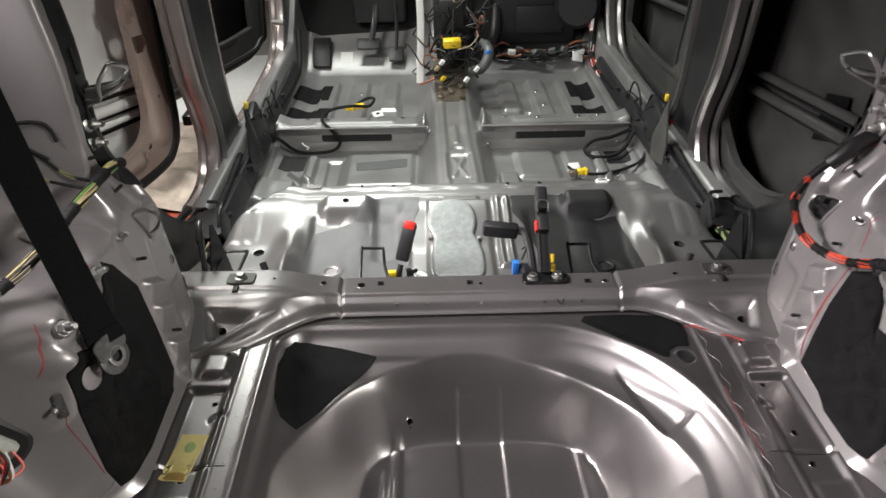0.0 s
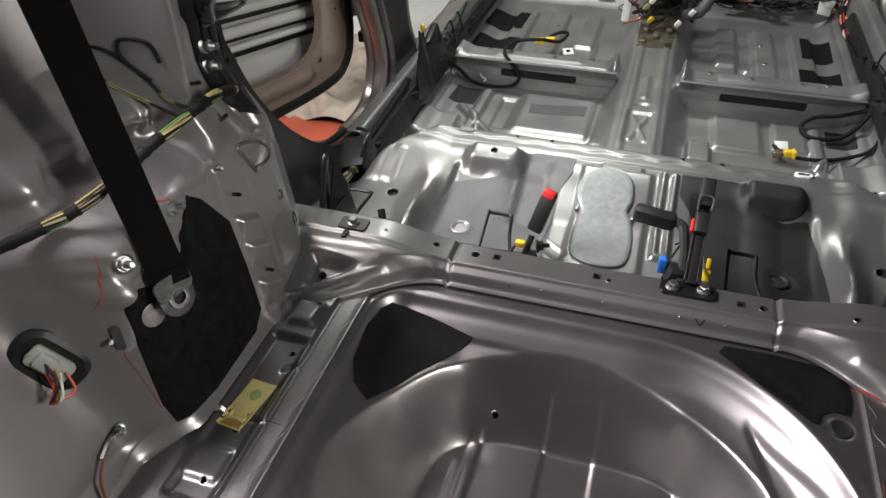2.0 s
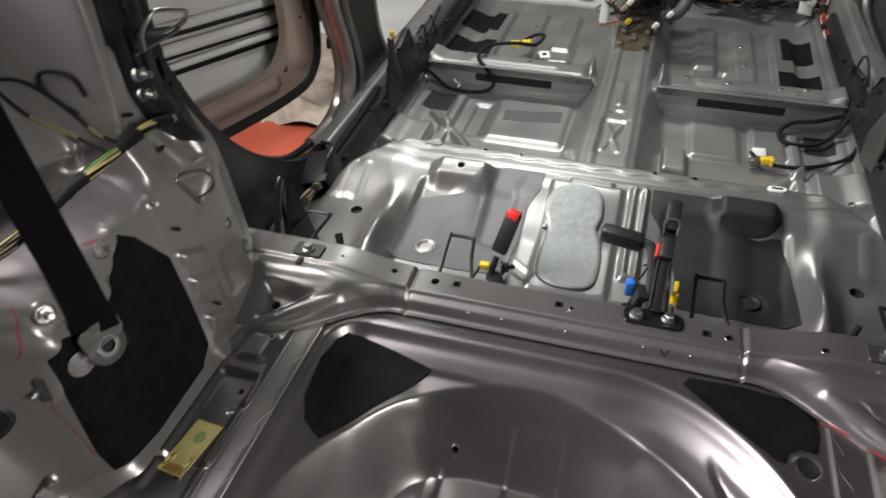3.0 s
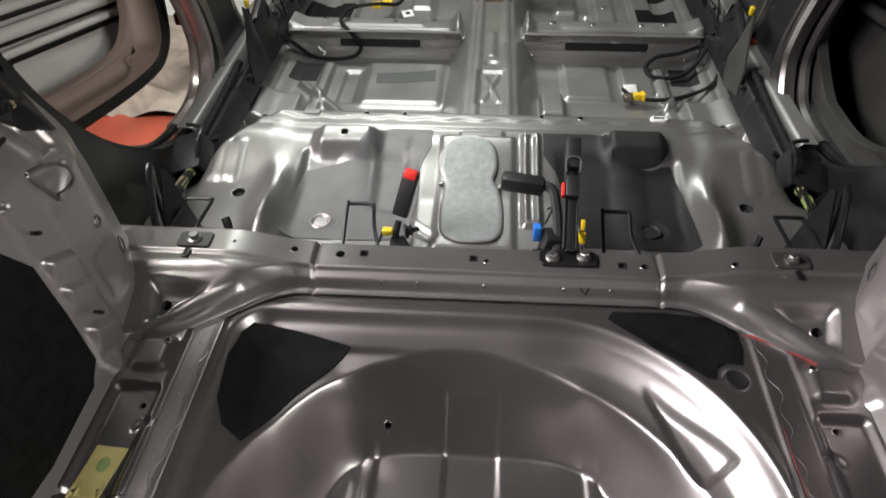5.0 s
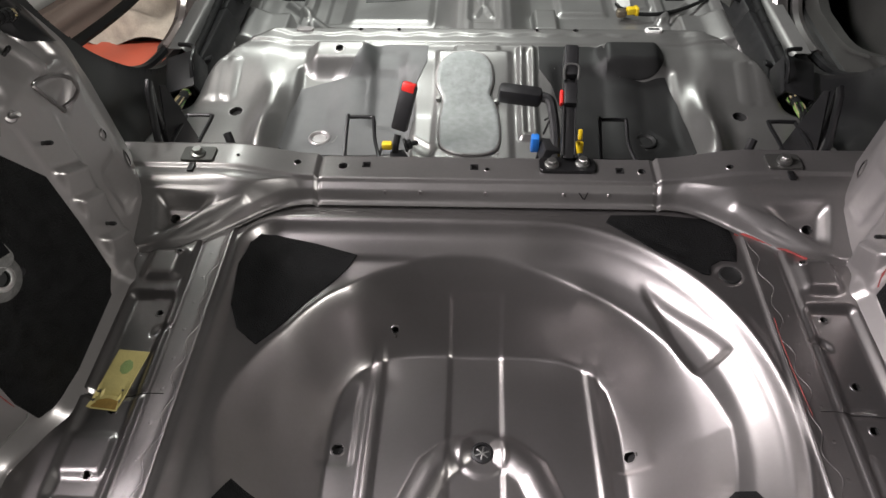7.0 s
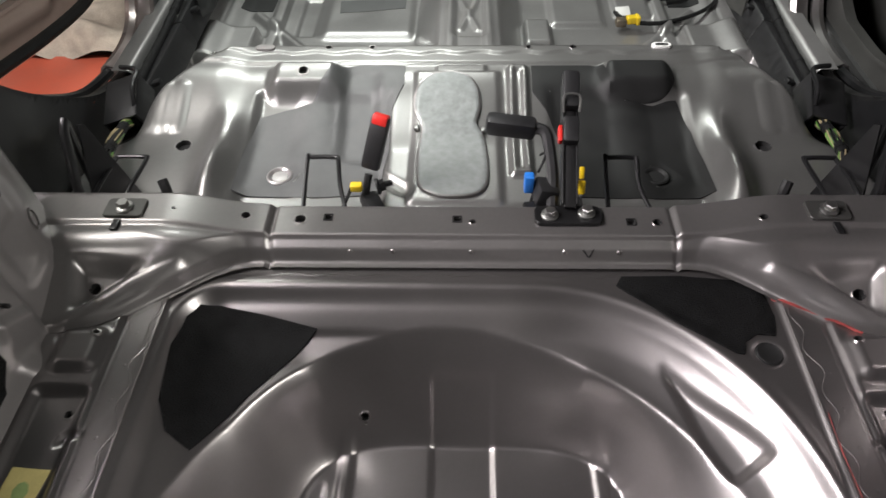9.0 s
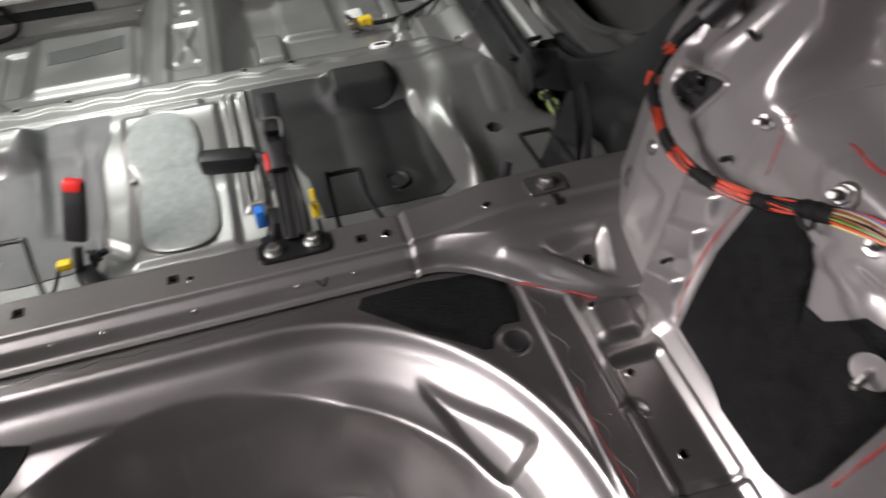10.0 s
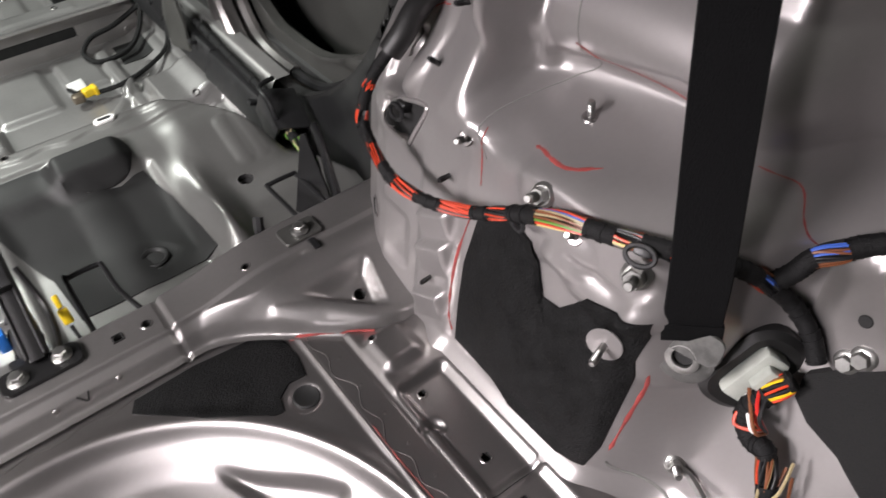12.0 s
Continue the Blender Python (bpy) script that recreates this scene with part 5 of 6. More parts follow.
for k, pts in enumerate(([(0.59, 0.735, 0.02), (0.575, 0.72, 0.045), (0.565, 0.74, 0.05), (0.572, 0.755, 0.03)], [(0.575, 0.74, 0.02), (0.565, 0.70, 0.03), (0.56, 0.66, 0.02), (0.565, 0.62, 0.02)], [(0.566, 0.74, 0.025), (0.548, 0.70, 0.03), (0.55, 0.655, 0.02), (0.58, 0.615, 0.015)])):
    part("loose_wire", tube(side_pts(1, pts), 0.0016, 7, 6), BROWN_WIRE if k else TAN_WIRE, label="thin loose brown wire by the tail panel" if k else "thin loose tan wire loop", category="wire")

# flat stud clip and its wax line
th = thing("stud_clip", on_side(-1, 0.695, 0.808), "flat zinc clip pushed on a small stud", "clip")
tpart(th, "blade", moved(prism(round_rect(0.040, 0.012, 0.004), 0.002, 0.0005), turned(on_side(-1, 0.695, 0.808, 0.004), side_normal(-1, 0.695, 0.808), 90)), DULL)
tpart(th, "stud", moved(stud_geo(0.003, 0.014, False), turned(on_side(-1, 0.690, 0.808, 0.004), side_normal(-1, 0.69, 0.808))), ZINC)

# felt and bracket at the tail
felt = part("felt_trim", drape([(0.606, 0.786), (0.610, 0.806), (0.592, 0.826), (0.565, 0.850), (0.50, 0.862), (0.44, 0.83), (0.42, 0.72), (0.44, 0.70), (0.506, 0.742), (0.551, 0.766), (0.586, 0.774)], put_side(1), 0.012, 10, 5), CARPET, label="black felt trim at the tail of the side panel", category="trim")
part("felt_trim", drape([(0.50, 0.66), (0.49, 0.62), (0.42, 0.60), (0.36, 0.62), (0.38, 0.70), (0.44, 0.70)], put_side(-1), 0.012, 8, 5), CARPET, label="black felt trim at the tail of the side panel", category="trim")
th = thing("tail_bracket", on_side(1, 0.59, 0.85), "grey steel bracket with two bolts at the tail", "bracket")
tpart(th, "plate", drape([(0.575, 0.815), (0.600, 0.825), (0.635, 0.860), (0.640, 0.905), (0.610, 0.935), (0.56, 0.92), (0.55, 0.86)], put_side(1), 0.010, 6, 5), STEEL)
for y, z in ((0.590, 0.838), (0.582, 0.848)):
    tpart(th, "bolt", moved(bolt_geo(0.0075, 0.012), turned(on_side(1, y, z, 0.010), side_normal(1, y, z))), ZINC)
# Flat black disc painted as the shade in a hole.
tpart(th, "hole", moved(lathe([(0.006, 0), (0.005, 0.001), (0.0004, 0.0008)], 14), turned(on_side(1, 0.597, 0.875, 0.0105), side_normal(1, 0.597, 0.875))), HOLE)


# ---- doors ----
def car_door(s, hinge, angle, outline, cut, face, skin, label, beams=True, extra=True):
    """A bare car door. outline, cut: (distance from the hinge, height). angle: degrees that it stands open."""
    th = thing("car_door", (hinge[0], hinge[1], 0.5), label, "car door", "car doors")
    ca, sa = math.cos(radians(angle)), math.sin(radians(angle))

    def at(u, z, w=0.0):
        """w: outward from the inner face."""
        return (hinge[0] + s * (u * sa + w * ca), hinge[1] - u * ca + w * sa, z)

    edge = [tuple(p[:2]) for p in spline([(*p, 0) for p in outline], 5, True)]
    hole = [tuple(p[:2]) for p in spline([(*p, 0) for p in cut], 5, True)]
    us, zs = steps(0.0, 1.05, 0.008), steps(0.44, 1.42, 0.008)
    U, Z = np.meshgrid(us, zs, indexing="ij")
    lift = -0.012 * (bead(U, Z, (0.17, 0.62), (0.17, 1.1), 0.05) + bead(U, Z, (0.3, 0.575), (0.9, 0.60), 0.03))
    V = np.stack([hinge[0] + s * (U * sa + lift * ca), hinge[1] - U * ca + lift * sa, Z], -1).reshape(-1, 3)
    idx = np.arange(U.size).reshape(U.shape)
    quads = np.stack([idx[:-1, :-1], idx[1:, :-1], idx[1:, 1:], idx[:-1, 1:]], -1)
    uc, zc = (U[:-1, :-1] + U[1:, 1:]) / 2, (Z[:-1, :-1] + Z[1:, 1:]) / 2
    ok = inside(edge, uc, zc) & ~inside(hole, uc, zc)
    small = [(0.195, 0.90, 0.026), (0.245, 0.93, 0.012), (0.165, 0.735, 0.006), (0.24, 0.60, 0.006)] if extra else []
    for hu, hz, hr in small:
        ok &= np.hypot(uc - hu, zc - hz) > hr
    quads = quads[ok]
    used = np.unique(quads)
    remap = np.zeros(len(V), int)
    remap[used] = np.arange(len(used))
    verts = [tuple(v) for v in V[used]]
    faces = [tuple(q) for q in remap[quads].tolist()]
    panel = tpart(th, "inner_panel", (verts, faces), face)
    sub(th, panel, "cut_out_rim", sweep([at(u, z, 0.004) for u, z in hole], [(-0.004, -0.012), (0.004, -0.012), (0.004, 0.012), (-0.004, 0.012)], closed=True, up=(s * ca, sa, 0)), face)
    tpart(th, "seal", sweep([at(u, z, 0.004) for u, z in edge], ring_profile(0.017, 8), closed=True, up=(s * ca, sa, 0)), RUBBER, "thick black rubber seal")
    grow = [((u - 0.5) * 1.09 + 0.5, (z - 0.9) * 1.12 + 0.9) for u, z in edge]
    n = len(edge)
    rim = [at(u, z, 0.01) for u, z in edge] + [at(u, z, 0.045) for u, z in grow] + [at(u, z, 0.11) for u, z in grow]
    tpart(th, "edge_panel", (rim, [(k * n + i, k * n + (i + 1) % n, (k + 1) * n + (i + 1) % n, (k + 1) * n + i) for k in (0, 1) for i in range(n)]), face)
    c = (0.5, 0.9)
    back = [at(c[0], c[1], 0.125)]
    for k in range(1, 6):
        back += [at(c[0] + (u - c[0]) * k / 5, c[1] + (z - c[1]) * k / 5, 0.125 - 0.015 * (k / 5) ** 2) for u, z in grow]
    fc = [(0, 1 + i, 1 + (i + 1) % n) for i in range(n)]
    for k in range(4):
        fc += [(1 + k * n + i, 1 + (k + 1) * n + i, 1 + (k + 1) * n + (i + 1) % n, 1 + k * n + (i + 1) % n) for i in range(n)]
    skin_part = tpart(th, "outer_skin", (back, fc), skin)
    if beams:
        for z0, z1, r in ((0.70, 0.80, 0.016), (0.755, 0.855, 0.013), (0.66, 0.75, 0.010))[:3 if s < 0 else 2]:
            sub(th, skin_part, "crash_beam", sweep([at(0.08, z0, 0.085), at(0.98, z1, 0.085)], ring_profile(r, 10)), skin)
            # Dark bar below the beam, standing for the shade in the gap.
            sub(th, skin_part, "beam_gap_shade", sweep([at(0.08, z0 - 0.028, 0.108), at(0.98, z1 - 0.028, 0.108)], round_rect(0.008, 0.022, 0.003, 2), up=(s * ca, sa, 0)), DARK_STEEL)
    if extra:
        for u, z, rr in ((0.20, 0.985, 0.012), (0.235, 0.80, 0.012), (0.27, 0.585, 0.010)):
            sub(th, panel, "boss", moved(lathe([(rr * 1.3, 0), (rr * 1.2, 0.003), (rr * 0.7, 0.003), (rr * 0.6, 0.0), (0.0004, 0.0)], 18), turned(at(u, z, -0.010), (-s * ca, -sa, 0))), face)
        sub(th, panel, "stiffener", moved(box(0.004, 0.09, 0.05, 0.002), Matrix.Translation(at(0.205, 0.985, -0.006)) @ pose(0, 0, 0, 0, 0, s * angle)), face)
        tpart(th, "hinge", moved(lathe([(0.016, -0.03), (0.016, 0.03), (0.012, 0.034), (0.0004, 0.034)], 14), Matrix.Translation((hinge[0] + s * 0.02, hinge[1] + 0.06, 0.60)) @ pose(0, 0, 0, 0, 0, 0)), DARK_STEEL)
        tpart(th, "hinge_arm", moved(box(0.03, 0.11, 0.035, 0.006), Matrix.Translation((hinge[0] + s * 0.015, hinge[1] + 0.02, 0.60))), DARK_STEEL)
    return th


DOOR = [(0.09, 1.40), (0.09, 1.10), (0.092, 0.80), (0.10, 0.63), (0.13, 0.555), (0.20, 0.518), (0.40, 0.51), (0.66, 0.53), (0.82, 0.62), (0.92, 0.78), (0.96, 1.0), (0.96, 1.40)]
car_door(-1, (-0.875, 2.235), 17, DOOR, [(0.215, 1.30), (0.220, 1.0), (0.222, 0.80), (0.225, 0.70), (0.265, 0.635), (0.34, 0.612), (0.52, 0.615), (0.68, 0.64), (0.78, 0.74), (0.82, 0.90), (0.83, 1.30)], BEIGE, SKIN,
         "beige painted rear door standing ajar, stripped of trim")
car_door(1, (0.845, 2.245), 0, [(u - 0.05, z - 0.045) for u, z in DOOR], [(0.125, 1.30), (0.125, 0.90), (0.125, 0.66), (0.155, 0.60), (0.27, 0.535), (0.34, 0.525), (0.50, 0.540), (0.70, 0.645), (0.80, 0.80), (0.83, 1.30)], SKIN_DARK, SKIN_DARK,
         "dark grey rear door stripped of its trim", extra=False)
FDOOR = [(0.04, 1.40), (0.04, 0.62), (0.09, 0.51), (0.25, 0.47), (0.90, 0.47), (1.0, 0.56), (1.03, 0.8), (1.03, 1.40)]
FCUT = [(0.14, 1.30), (0.14, 0.68), (0.22, 0.58), (0.80, 0.58), (0.88, 0.68), (0.90, 1.30)]
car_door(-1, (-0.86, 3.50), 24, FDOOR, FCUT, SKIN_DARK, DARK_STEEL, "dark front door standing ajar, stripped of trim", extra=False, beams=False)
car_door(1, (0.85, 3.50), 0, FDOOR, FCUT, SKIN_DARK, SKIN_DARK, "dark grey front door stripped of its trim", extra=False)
d = bpy.data.objects["car_door.001"]
tpart(d, "damping_patch", moved(prism([(-0.06, -0.075), (0.075, -0.03), (0.05, 0.085), (-0.05, 0.06)], 0.002), turned((0.957, 1.72, 0.76), (-1, 0, 0))), BITUMEN, "black damping patch")
part("striker_pin", moved(joined(lathe([(0.012, 0), (0.012, 0.05), (0.016, 0.052), (0.016, 0.06), (0.0004, 0.06)], 14)), turned((-0.80, 3.30, 0.63), (1, -0.3, 0))), ZINC, label="round zinc striker pin in the front door opening", category="striker")

# ---- sills, ducts and pillar feet ----
for s, side in ((-1, "left"), (1, "right")):
    duct = thing("sill_duct", (s * 0.705, 1.85, 0.40), "black plastic cable duct along the sill", "cable duct", "sill ducts")
    for k, (y0, y1, x0, x1) in enumerate(((1.70, 2.02, 0.690, 0.700), (2.04, 2.30, 0.702, 0.712), (2.32, 2.75, 0.712, 0.718), (2.77, 3.28, 0.718, 0.724))):
        tpart(duct, "section", moved(box(0.048, y1 - y0, 0.070, 0.010), Matrix.Translation((s * (x0 + x1) / 2, (y0 + y1) / 2, 0.455 - 0.012 * k)) @ pose(0, 0, 0, 0, s * 22, 0)), PLASTIC)
        tpart(duct, "lid_clip", moved(box(0.020, 0.018, 0.010, 0.003), Matrix.Translation((s * ((x0 + x1) / 2 - 0.022), y0 + 0.07, 0.488 - 0.012 * k)) @ pose(0, 0, 0, 0, s * 22, 0)), PLASTIC)
    # box at the rear end of the sill
    bx = thing("sill_end_box", (s * 0.69, 1.60, 0.50), "black open plastic housing at the end of the sill", "housing", "sill end housings")
    mt = Matrix.Translation((s * 0.682, 1.645, 0.512)) @ pose(0, 0, 0, 14, s * 16, s * -8)
    for dx, dz, w, h in ((0, 0.026, 0.072, 0.006), (0, -0.026, 0.072, 0.006), (0.033, 0, 0.006, 0.058), (-0.033, 0, 0.006, 0.058)):
        tpart(bx, "side", moved(box(w, 0.11, h, 0.002), mt @ Matrix.Translation((dx, 0, dz))), PLASTIC)
    # Black back panel paints the shade inside the open housing.
    tpart(bx, "back", moved(box(0.06, 0.004, 0.046, 0.001), mt @ Matrix.Translation((0, 0.045, 0))), HOLE)
    tpart(bx, "wire_staple", tube([(s * 0.655, 1.60, 0.50), (s * 0.655, 1.63, 0.565), (s * 0.66, 1.68, 0.575), (s * 0.70, 1.70, 0.57)], 0.005, 5, 8), DARK_STEEL)
    loom("wiring_loom", [(s * 0.60, 1.36, 0.60), (s * 0.635, 1.45, 0.565), (s * 0.655, 1.55, 0.535), (s * 0.675, 1.62, 0.50), (s * 0.70, 1.72, 0.50), (s * 0.715, 1.95, 0.49), (s * 0.72, 2.15, 0.50)], 0.010, [(0.05, 0.12), (0.20, 0.28), (0.36, 0.42)],
         "dark taped loom running along the sill", 20 + s, [GREEN_WIRE, TAN_WIRE, PLASTIC, PLASTIC])
    # foot of the middle pillar with its belt gear
    pf = thing("pillar_bracket", (s * 0.72, 2.15, 0.45), "dark grey pressed bracket at the foot of the door pillar" if s > 0 else "dark pressed bracket at the foot of the door pillar", "bracket", "pillar brackets")
    foot = [(2.13, 0.44), (2.27, 0.43), (2.29, 0.48), (2.26, 0.55), (2.235, 0.62), (2.205, 0.64), (2.18, 0.59), (2.14, 0.51)]
    tpart(pf, "plate", drape(foot, lambda u, v, h: (s * (0.742 - h - 0.055 * float(ss(0.80, 0.42, v)) - 0.02 * math.exp(-((u - 2.2) / 0.05) ** 2)), u, v), 0.006, 10, 5), SKIN_DARK if s > 0 else DARK_STEEL)
    for y, z in ((2.16, 0.56), (2.24, 0.53)):
        # Black discs for shaded holes; the plate isn't pierced.
        tpart(pf, "hole", moved(lathe([(0.008, 0), (0.007, 0.001), (0.0004, 0.0008)], 12), turned((s * 0.690, y, z), (-s, 0, 0.2))), HOLE)
    tpart(pf, "plug", moved(box(0.012, 0.014, 0.024, 0.003), Matrix.Translation((s * 0.700, 2.245, 0.635)) @ pose(0, 0, 0, 10, 0, 0)), YELLOW, "yellow cable plug")
    tpart(pf, "lead", tube([(s * 0.70, 2.245, 0.62), (s * 0.695, 2.235, 0.58), (s * 0.705, 2.22, 0.54), (s * 0.70, 2.24, 0.49)], 0.004, 6, 6), TAPE)
    tpart(pf, "cover", moved(box(0.030, 0.16, 0.12, 0.014), Matrix.Translation((s * 0.715, 2.40, 0.50)) @ pose(0, 0, 0, 12, s * 15, 0)), PLASTIC)
    if s > 0:
        tpart(pf, "orange_clip", moved(box(0.014, 0.022, 0.014, 0.004), Matrix.Translation((0.712, 2.205, 0.565))), ORANGE_WIRE, "small orange clip")
    rng = random.Random(60 + s)
    for k in range(7):
        y0 = 2.30 + 0.05 * k
        pts = [(s * (0.70 + rng.uniform(-0.015, 0.02)), y0, 0.52 + rng.uniform(-0.04, 0.05))]
        for j in range(3):
            pts.append((s * (0.705 + rng.uniform(-0.02, 0.015)), y0 + 0.05 * (j + 1) + rng.uniform(-0.02, 0.02), 0.50 + rng.uniform(-0.06, 0.06)))
        tpart(pf, "cable", tube(pts, rng.uniform(0.0025, 0.005), 5, 6), (TAPE, TAPE, PLASTIC)[k % 3])

# striker hooks at the back of the door openings
for s in (-1, 1):
    hk = thing("seat_back_striker", on_side(s, 1.045, 1.085), "zinc plated striker plate with a bent wire hook", "striker", "seat back strikers")
    def flip(p):
        return (-s * p[0], p[1], p[2])

    rim = [(-0.672, 1.040, 1.066), (-0.660, 1.046, 1.066), (-0.592, 1.106, 1.099), (-0.584, 1.116, 1.104), (-0.592, 1.118, 1.106), (-0.640, 1.106, 1.100), (-0.672, 1.098, 1.097)]
    n = len(rim)
    verts = [flip((p[0], p[1], p[2] + h)) for h in (0.0, 0.0035) for p in rim]
    tpart(hk, "plate", (verts, [tuple(reversed(range(n))), tuple(range(n, 2 * n))] + [(k, (k + 1) % n, n + (k + 1) % n, n + k) for k in range(n)]), DULL)
    tpart(hk, "hook", tube([flip(q) for q in ((-0.640, 1.072, 1.090), (-0.606, 1.056, 1.098), (-0.600, 1.054, 1.122), (-0.588, 1.062, 1.142), (-0.585, 1.078, 1.146), (-0.585, 1.128, 1.128), (-0.588, 1.141, 1.118), (-0.590, 1.128, 1.108), (-0.605, 1.100, 1.104), (-0.640, 1.092, 1.100))], 0.0036, 5, 8), ZINC)
    # The hole is a black disc with its shade in the colour.
    tpart(hk, "hole", moved(lathe([(0.005, 0), (0.004, 0.0006), (0.0004, 0.0004)], 12), turned(flip((-0.650, 1.078, 1.0905)), (0, -0.45, 0.9))), HOLE)
    for dz in (-0.020, -0.052):
        y, z = 1.072, 1.072 + dz
        tpart(hk, "bolt", moved(joined(bolt_geo(0.009, 0.014), stud_geo(0.005, 0.030, False)), turned(on_side(s, y, z), (-s, -0.2, 0.1))), ZINC)
    if s < 0:
        strip_out = [(1.028, 1.44), (1.030, 1.20), (1.034, 1.05), (1.055, 0.99), (1.09, 0.935), (1.16, 0.895), (1.20, 0.95), (1.196, 1.10), (1.196, 1.44)]
    else:
        strip_out = [(1.075, 0.99), (1.09, 0.93), (1.16, 0.90), (1.20, 0.95), (1.19, 1.04), (1.16, 1.16), (1.10, 1.16), (1.08, 1.06)]
    trim = part("pillar_trim", drape(strip_out, put_side(s), 0.006, 10, 5), DARK_STEEL if s < 0 else STEEL_LIGHT,
                label="black pressed strip beside the door opening" if s < 0 else "pressed strip beside the door opening", category="trim")
    for y, z in ((1.10, 1.02), (1.13, 1.00), (1.115, 1.10)) if s < 0 else ():
        # Each hole here is a black disc coloured like deep shade.
        part("hole", moved(lathe([(0.009, 0), (0.008, 0.001), (0.0004, 0.0008)], 14), turned(on_side(s, y, z, 0.0066), side_normal(s, y, z))), HOLE, trim)
        part("bead", tube([on_side(s, y - 0.03, z + 0.03, 0.007), on_side(s, y - 0.032, z + 0.07, 0.007)], 0.004, 4, 6), DARK_STEEL, trim)

# ---- front floor things ----
for s in (-1, 1):
    xm = part("crossmember_plate", joined(
        moved(box(0.57, 0.004, 0.028, 0.001), Matrix.Translation((s * 0.39, 2.540, 0.411))),
        moved(box(0.57, 0.004, 0.044, 0.001), Matrix.Translation((s * 0.39, 2.540, 0.346))),
        moved(box(0.135, 0.004, 0.034, 0.001), Matrix.Translation((s * 0.1725, 2.540, 0.383))),
        moved(box(0.165, 0.004, 0.034, 0.001), Matrix.Translation((s * 0.5925, 2.540, 0.383)))), STEEL_LIGHT, floor_foot)
    # Black plate behind the gap, for the shade in the slot.
    part("slot", moved(prism(round_rect(0.272, 0.032, 0.014), 0.001), turned((s * 0.375, 2.5425, 0.383), (0, -1, 0))), HOLE, floor_foot)
    part("crossmember_flange", moved(box(0.57, 0.030, 0.003, 0.001), Matrix.Translation((s * 0.39, 2.532, 0.428)) @ pose(0, 0, 0, -12)), STEEL_LIGHT, floor_foot)
    for x, y, z in ((0.135, 2.537, 0.345), (0.15, 2.537, 0.41), (0.64, 2.537, 0.345)):
        hole_cup(0.005, turned((s * x, y, z), (0, -1, 0)), floor_foot)
    for x, y in ((0.20, 2.62), (0.205, 2.64), (0.33, 2.60), (0.49, 2.60), (0.57, 2.62), (0.40, 3.12), (0.41, 2.95), (0.19, 2.10), (0.19, 2.06), (0.60, 2.02), (0.64, 2.05)):
        hole_cup(0.006, turned(on(z_foot, s * x, y, 0.0015), floor_normal(z_foot, s * x, y)), floor_foot)
FOOT_PADS = ((-0.70, -0.545, 3.05, 3.23, BITUMEN), (-0.70, -0.53, 2.72, 2.95, BITUMEN), (0.545, 0.655, 3.04, 3.24, BITUMEN), (0.52, 0.66, 2.74, 2.93, BITUMEN), (-0.655, -0.565, 2.37, 2.485, DARK_PAD), (0.57, 0.655, 2.385, 2.49, DARK_PAD))
for x0, x1, y0, y1, mt in FOOT_PADS:
    part("damping_pad", drape([(x0, y0), (x1, y0), (x1 + 0.005, y1), (x0 + 0.004, y1)], put_on(z_foot), 0.003, 14, 8), mt,
         label="dark rectangular damping pad on the bare footwell floor", category="damping pad", group="footwell pads")
part("damping_pad", drape([(-0.365, 2.34), (-0.30, 2.345), (-0.18, 2.365), (-0.18, 2.435), (-0.28, 2.415), (-0.37, 2.405)], put_on(z_foot), 0.002, 6, 5), GREY_PAD, label="grey curved damping strip on the footwell floor", category="damping pad", group="footwell pads")
part("floor_label", drape([(-0.53, 3.50), (-0.47, 3.50), (-0.47, 3.55), (-0.53, 3.55)], put_on(z_foot), 0.002, 3, 3), WHITE, label="small white square label on the toe board", category="label")
part("heat_shield", drape([(-0.062, 2.80), (0.062, 2.80), (0.066, 3.00), (0.075, 3.22), (-0.075, 3.22), (-0.066, 3.00)], put_on(z_foot), 0.004, 8, 6), RUSTY, label="browned steel plate on top of the tunnel", category="plate")
for x, y in ((-0.045, 2.84), (0.045, 2.84), (-0.04, 2.96), (0.045, 2.97), (0.0, 2.90)):
    part("console_bracket", moved(box(0.022, 0.05, 0.018, 0.003), Matrix.Translation(on(z_foot, x, y, 0.010))), RUSTY, label="small browned bracket on the tunnel", category="bracket", group="tunnel brackets")
strip = part("trim_strip", sweep(spline([(-0.132, 3.075, 0.412), (-0.126, 3.06, 0.55), (-0.122, 3.03, 0.72), (-0.128, 3.0, 0.85)], 6), round_rect(0.030, 0.010, 0.003, 2), up=(0, -1, 0)), WHITE, label="tall narrow white plastic trim strip by the tunnel", category="trim")


def floor_cable(pts, r, label, name="floor_cable"):
    return part(name, tube(pts, r, 8, 8), TAPE, label=label, category="cable", group="floor cables")


floor_cable([(-0.72, 2.45, 0.46), (-0.665, 2.50, 0.40), (-0.61, 2.515, 0.345), (-0.54, 2.51, 0.337), (-0.465, 2.515, 0.345), (-0.44, 2.528, 0.375), (-0.465, 2.53, 0.415), (-0.505, 2.56, 0.452), (-0.48, 2.66, 0.452), (-0.40, 2.69, 0.455), (-0.34, 2.75, 0.43), (-0.325, 2.86, 0.42), (-0.36, 2.89, 0.41), (-0.40, 2.84, 0.402)], 0.0065,
            "black taped cable lying over the seat crossmember")
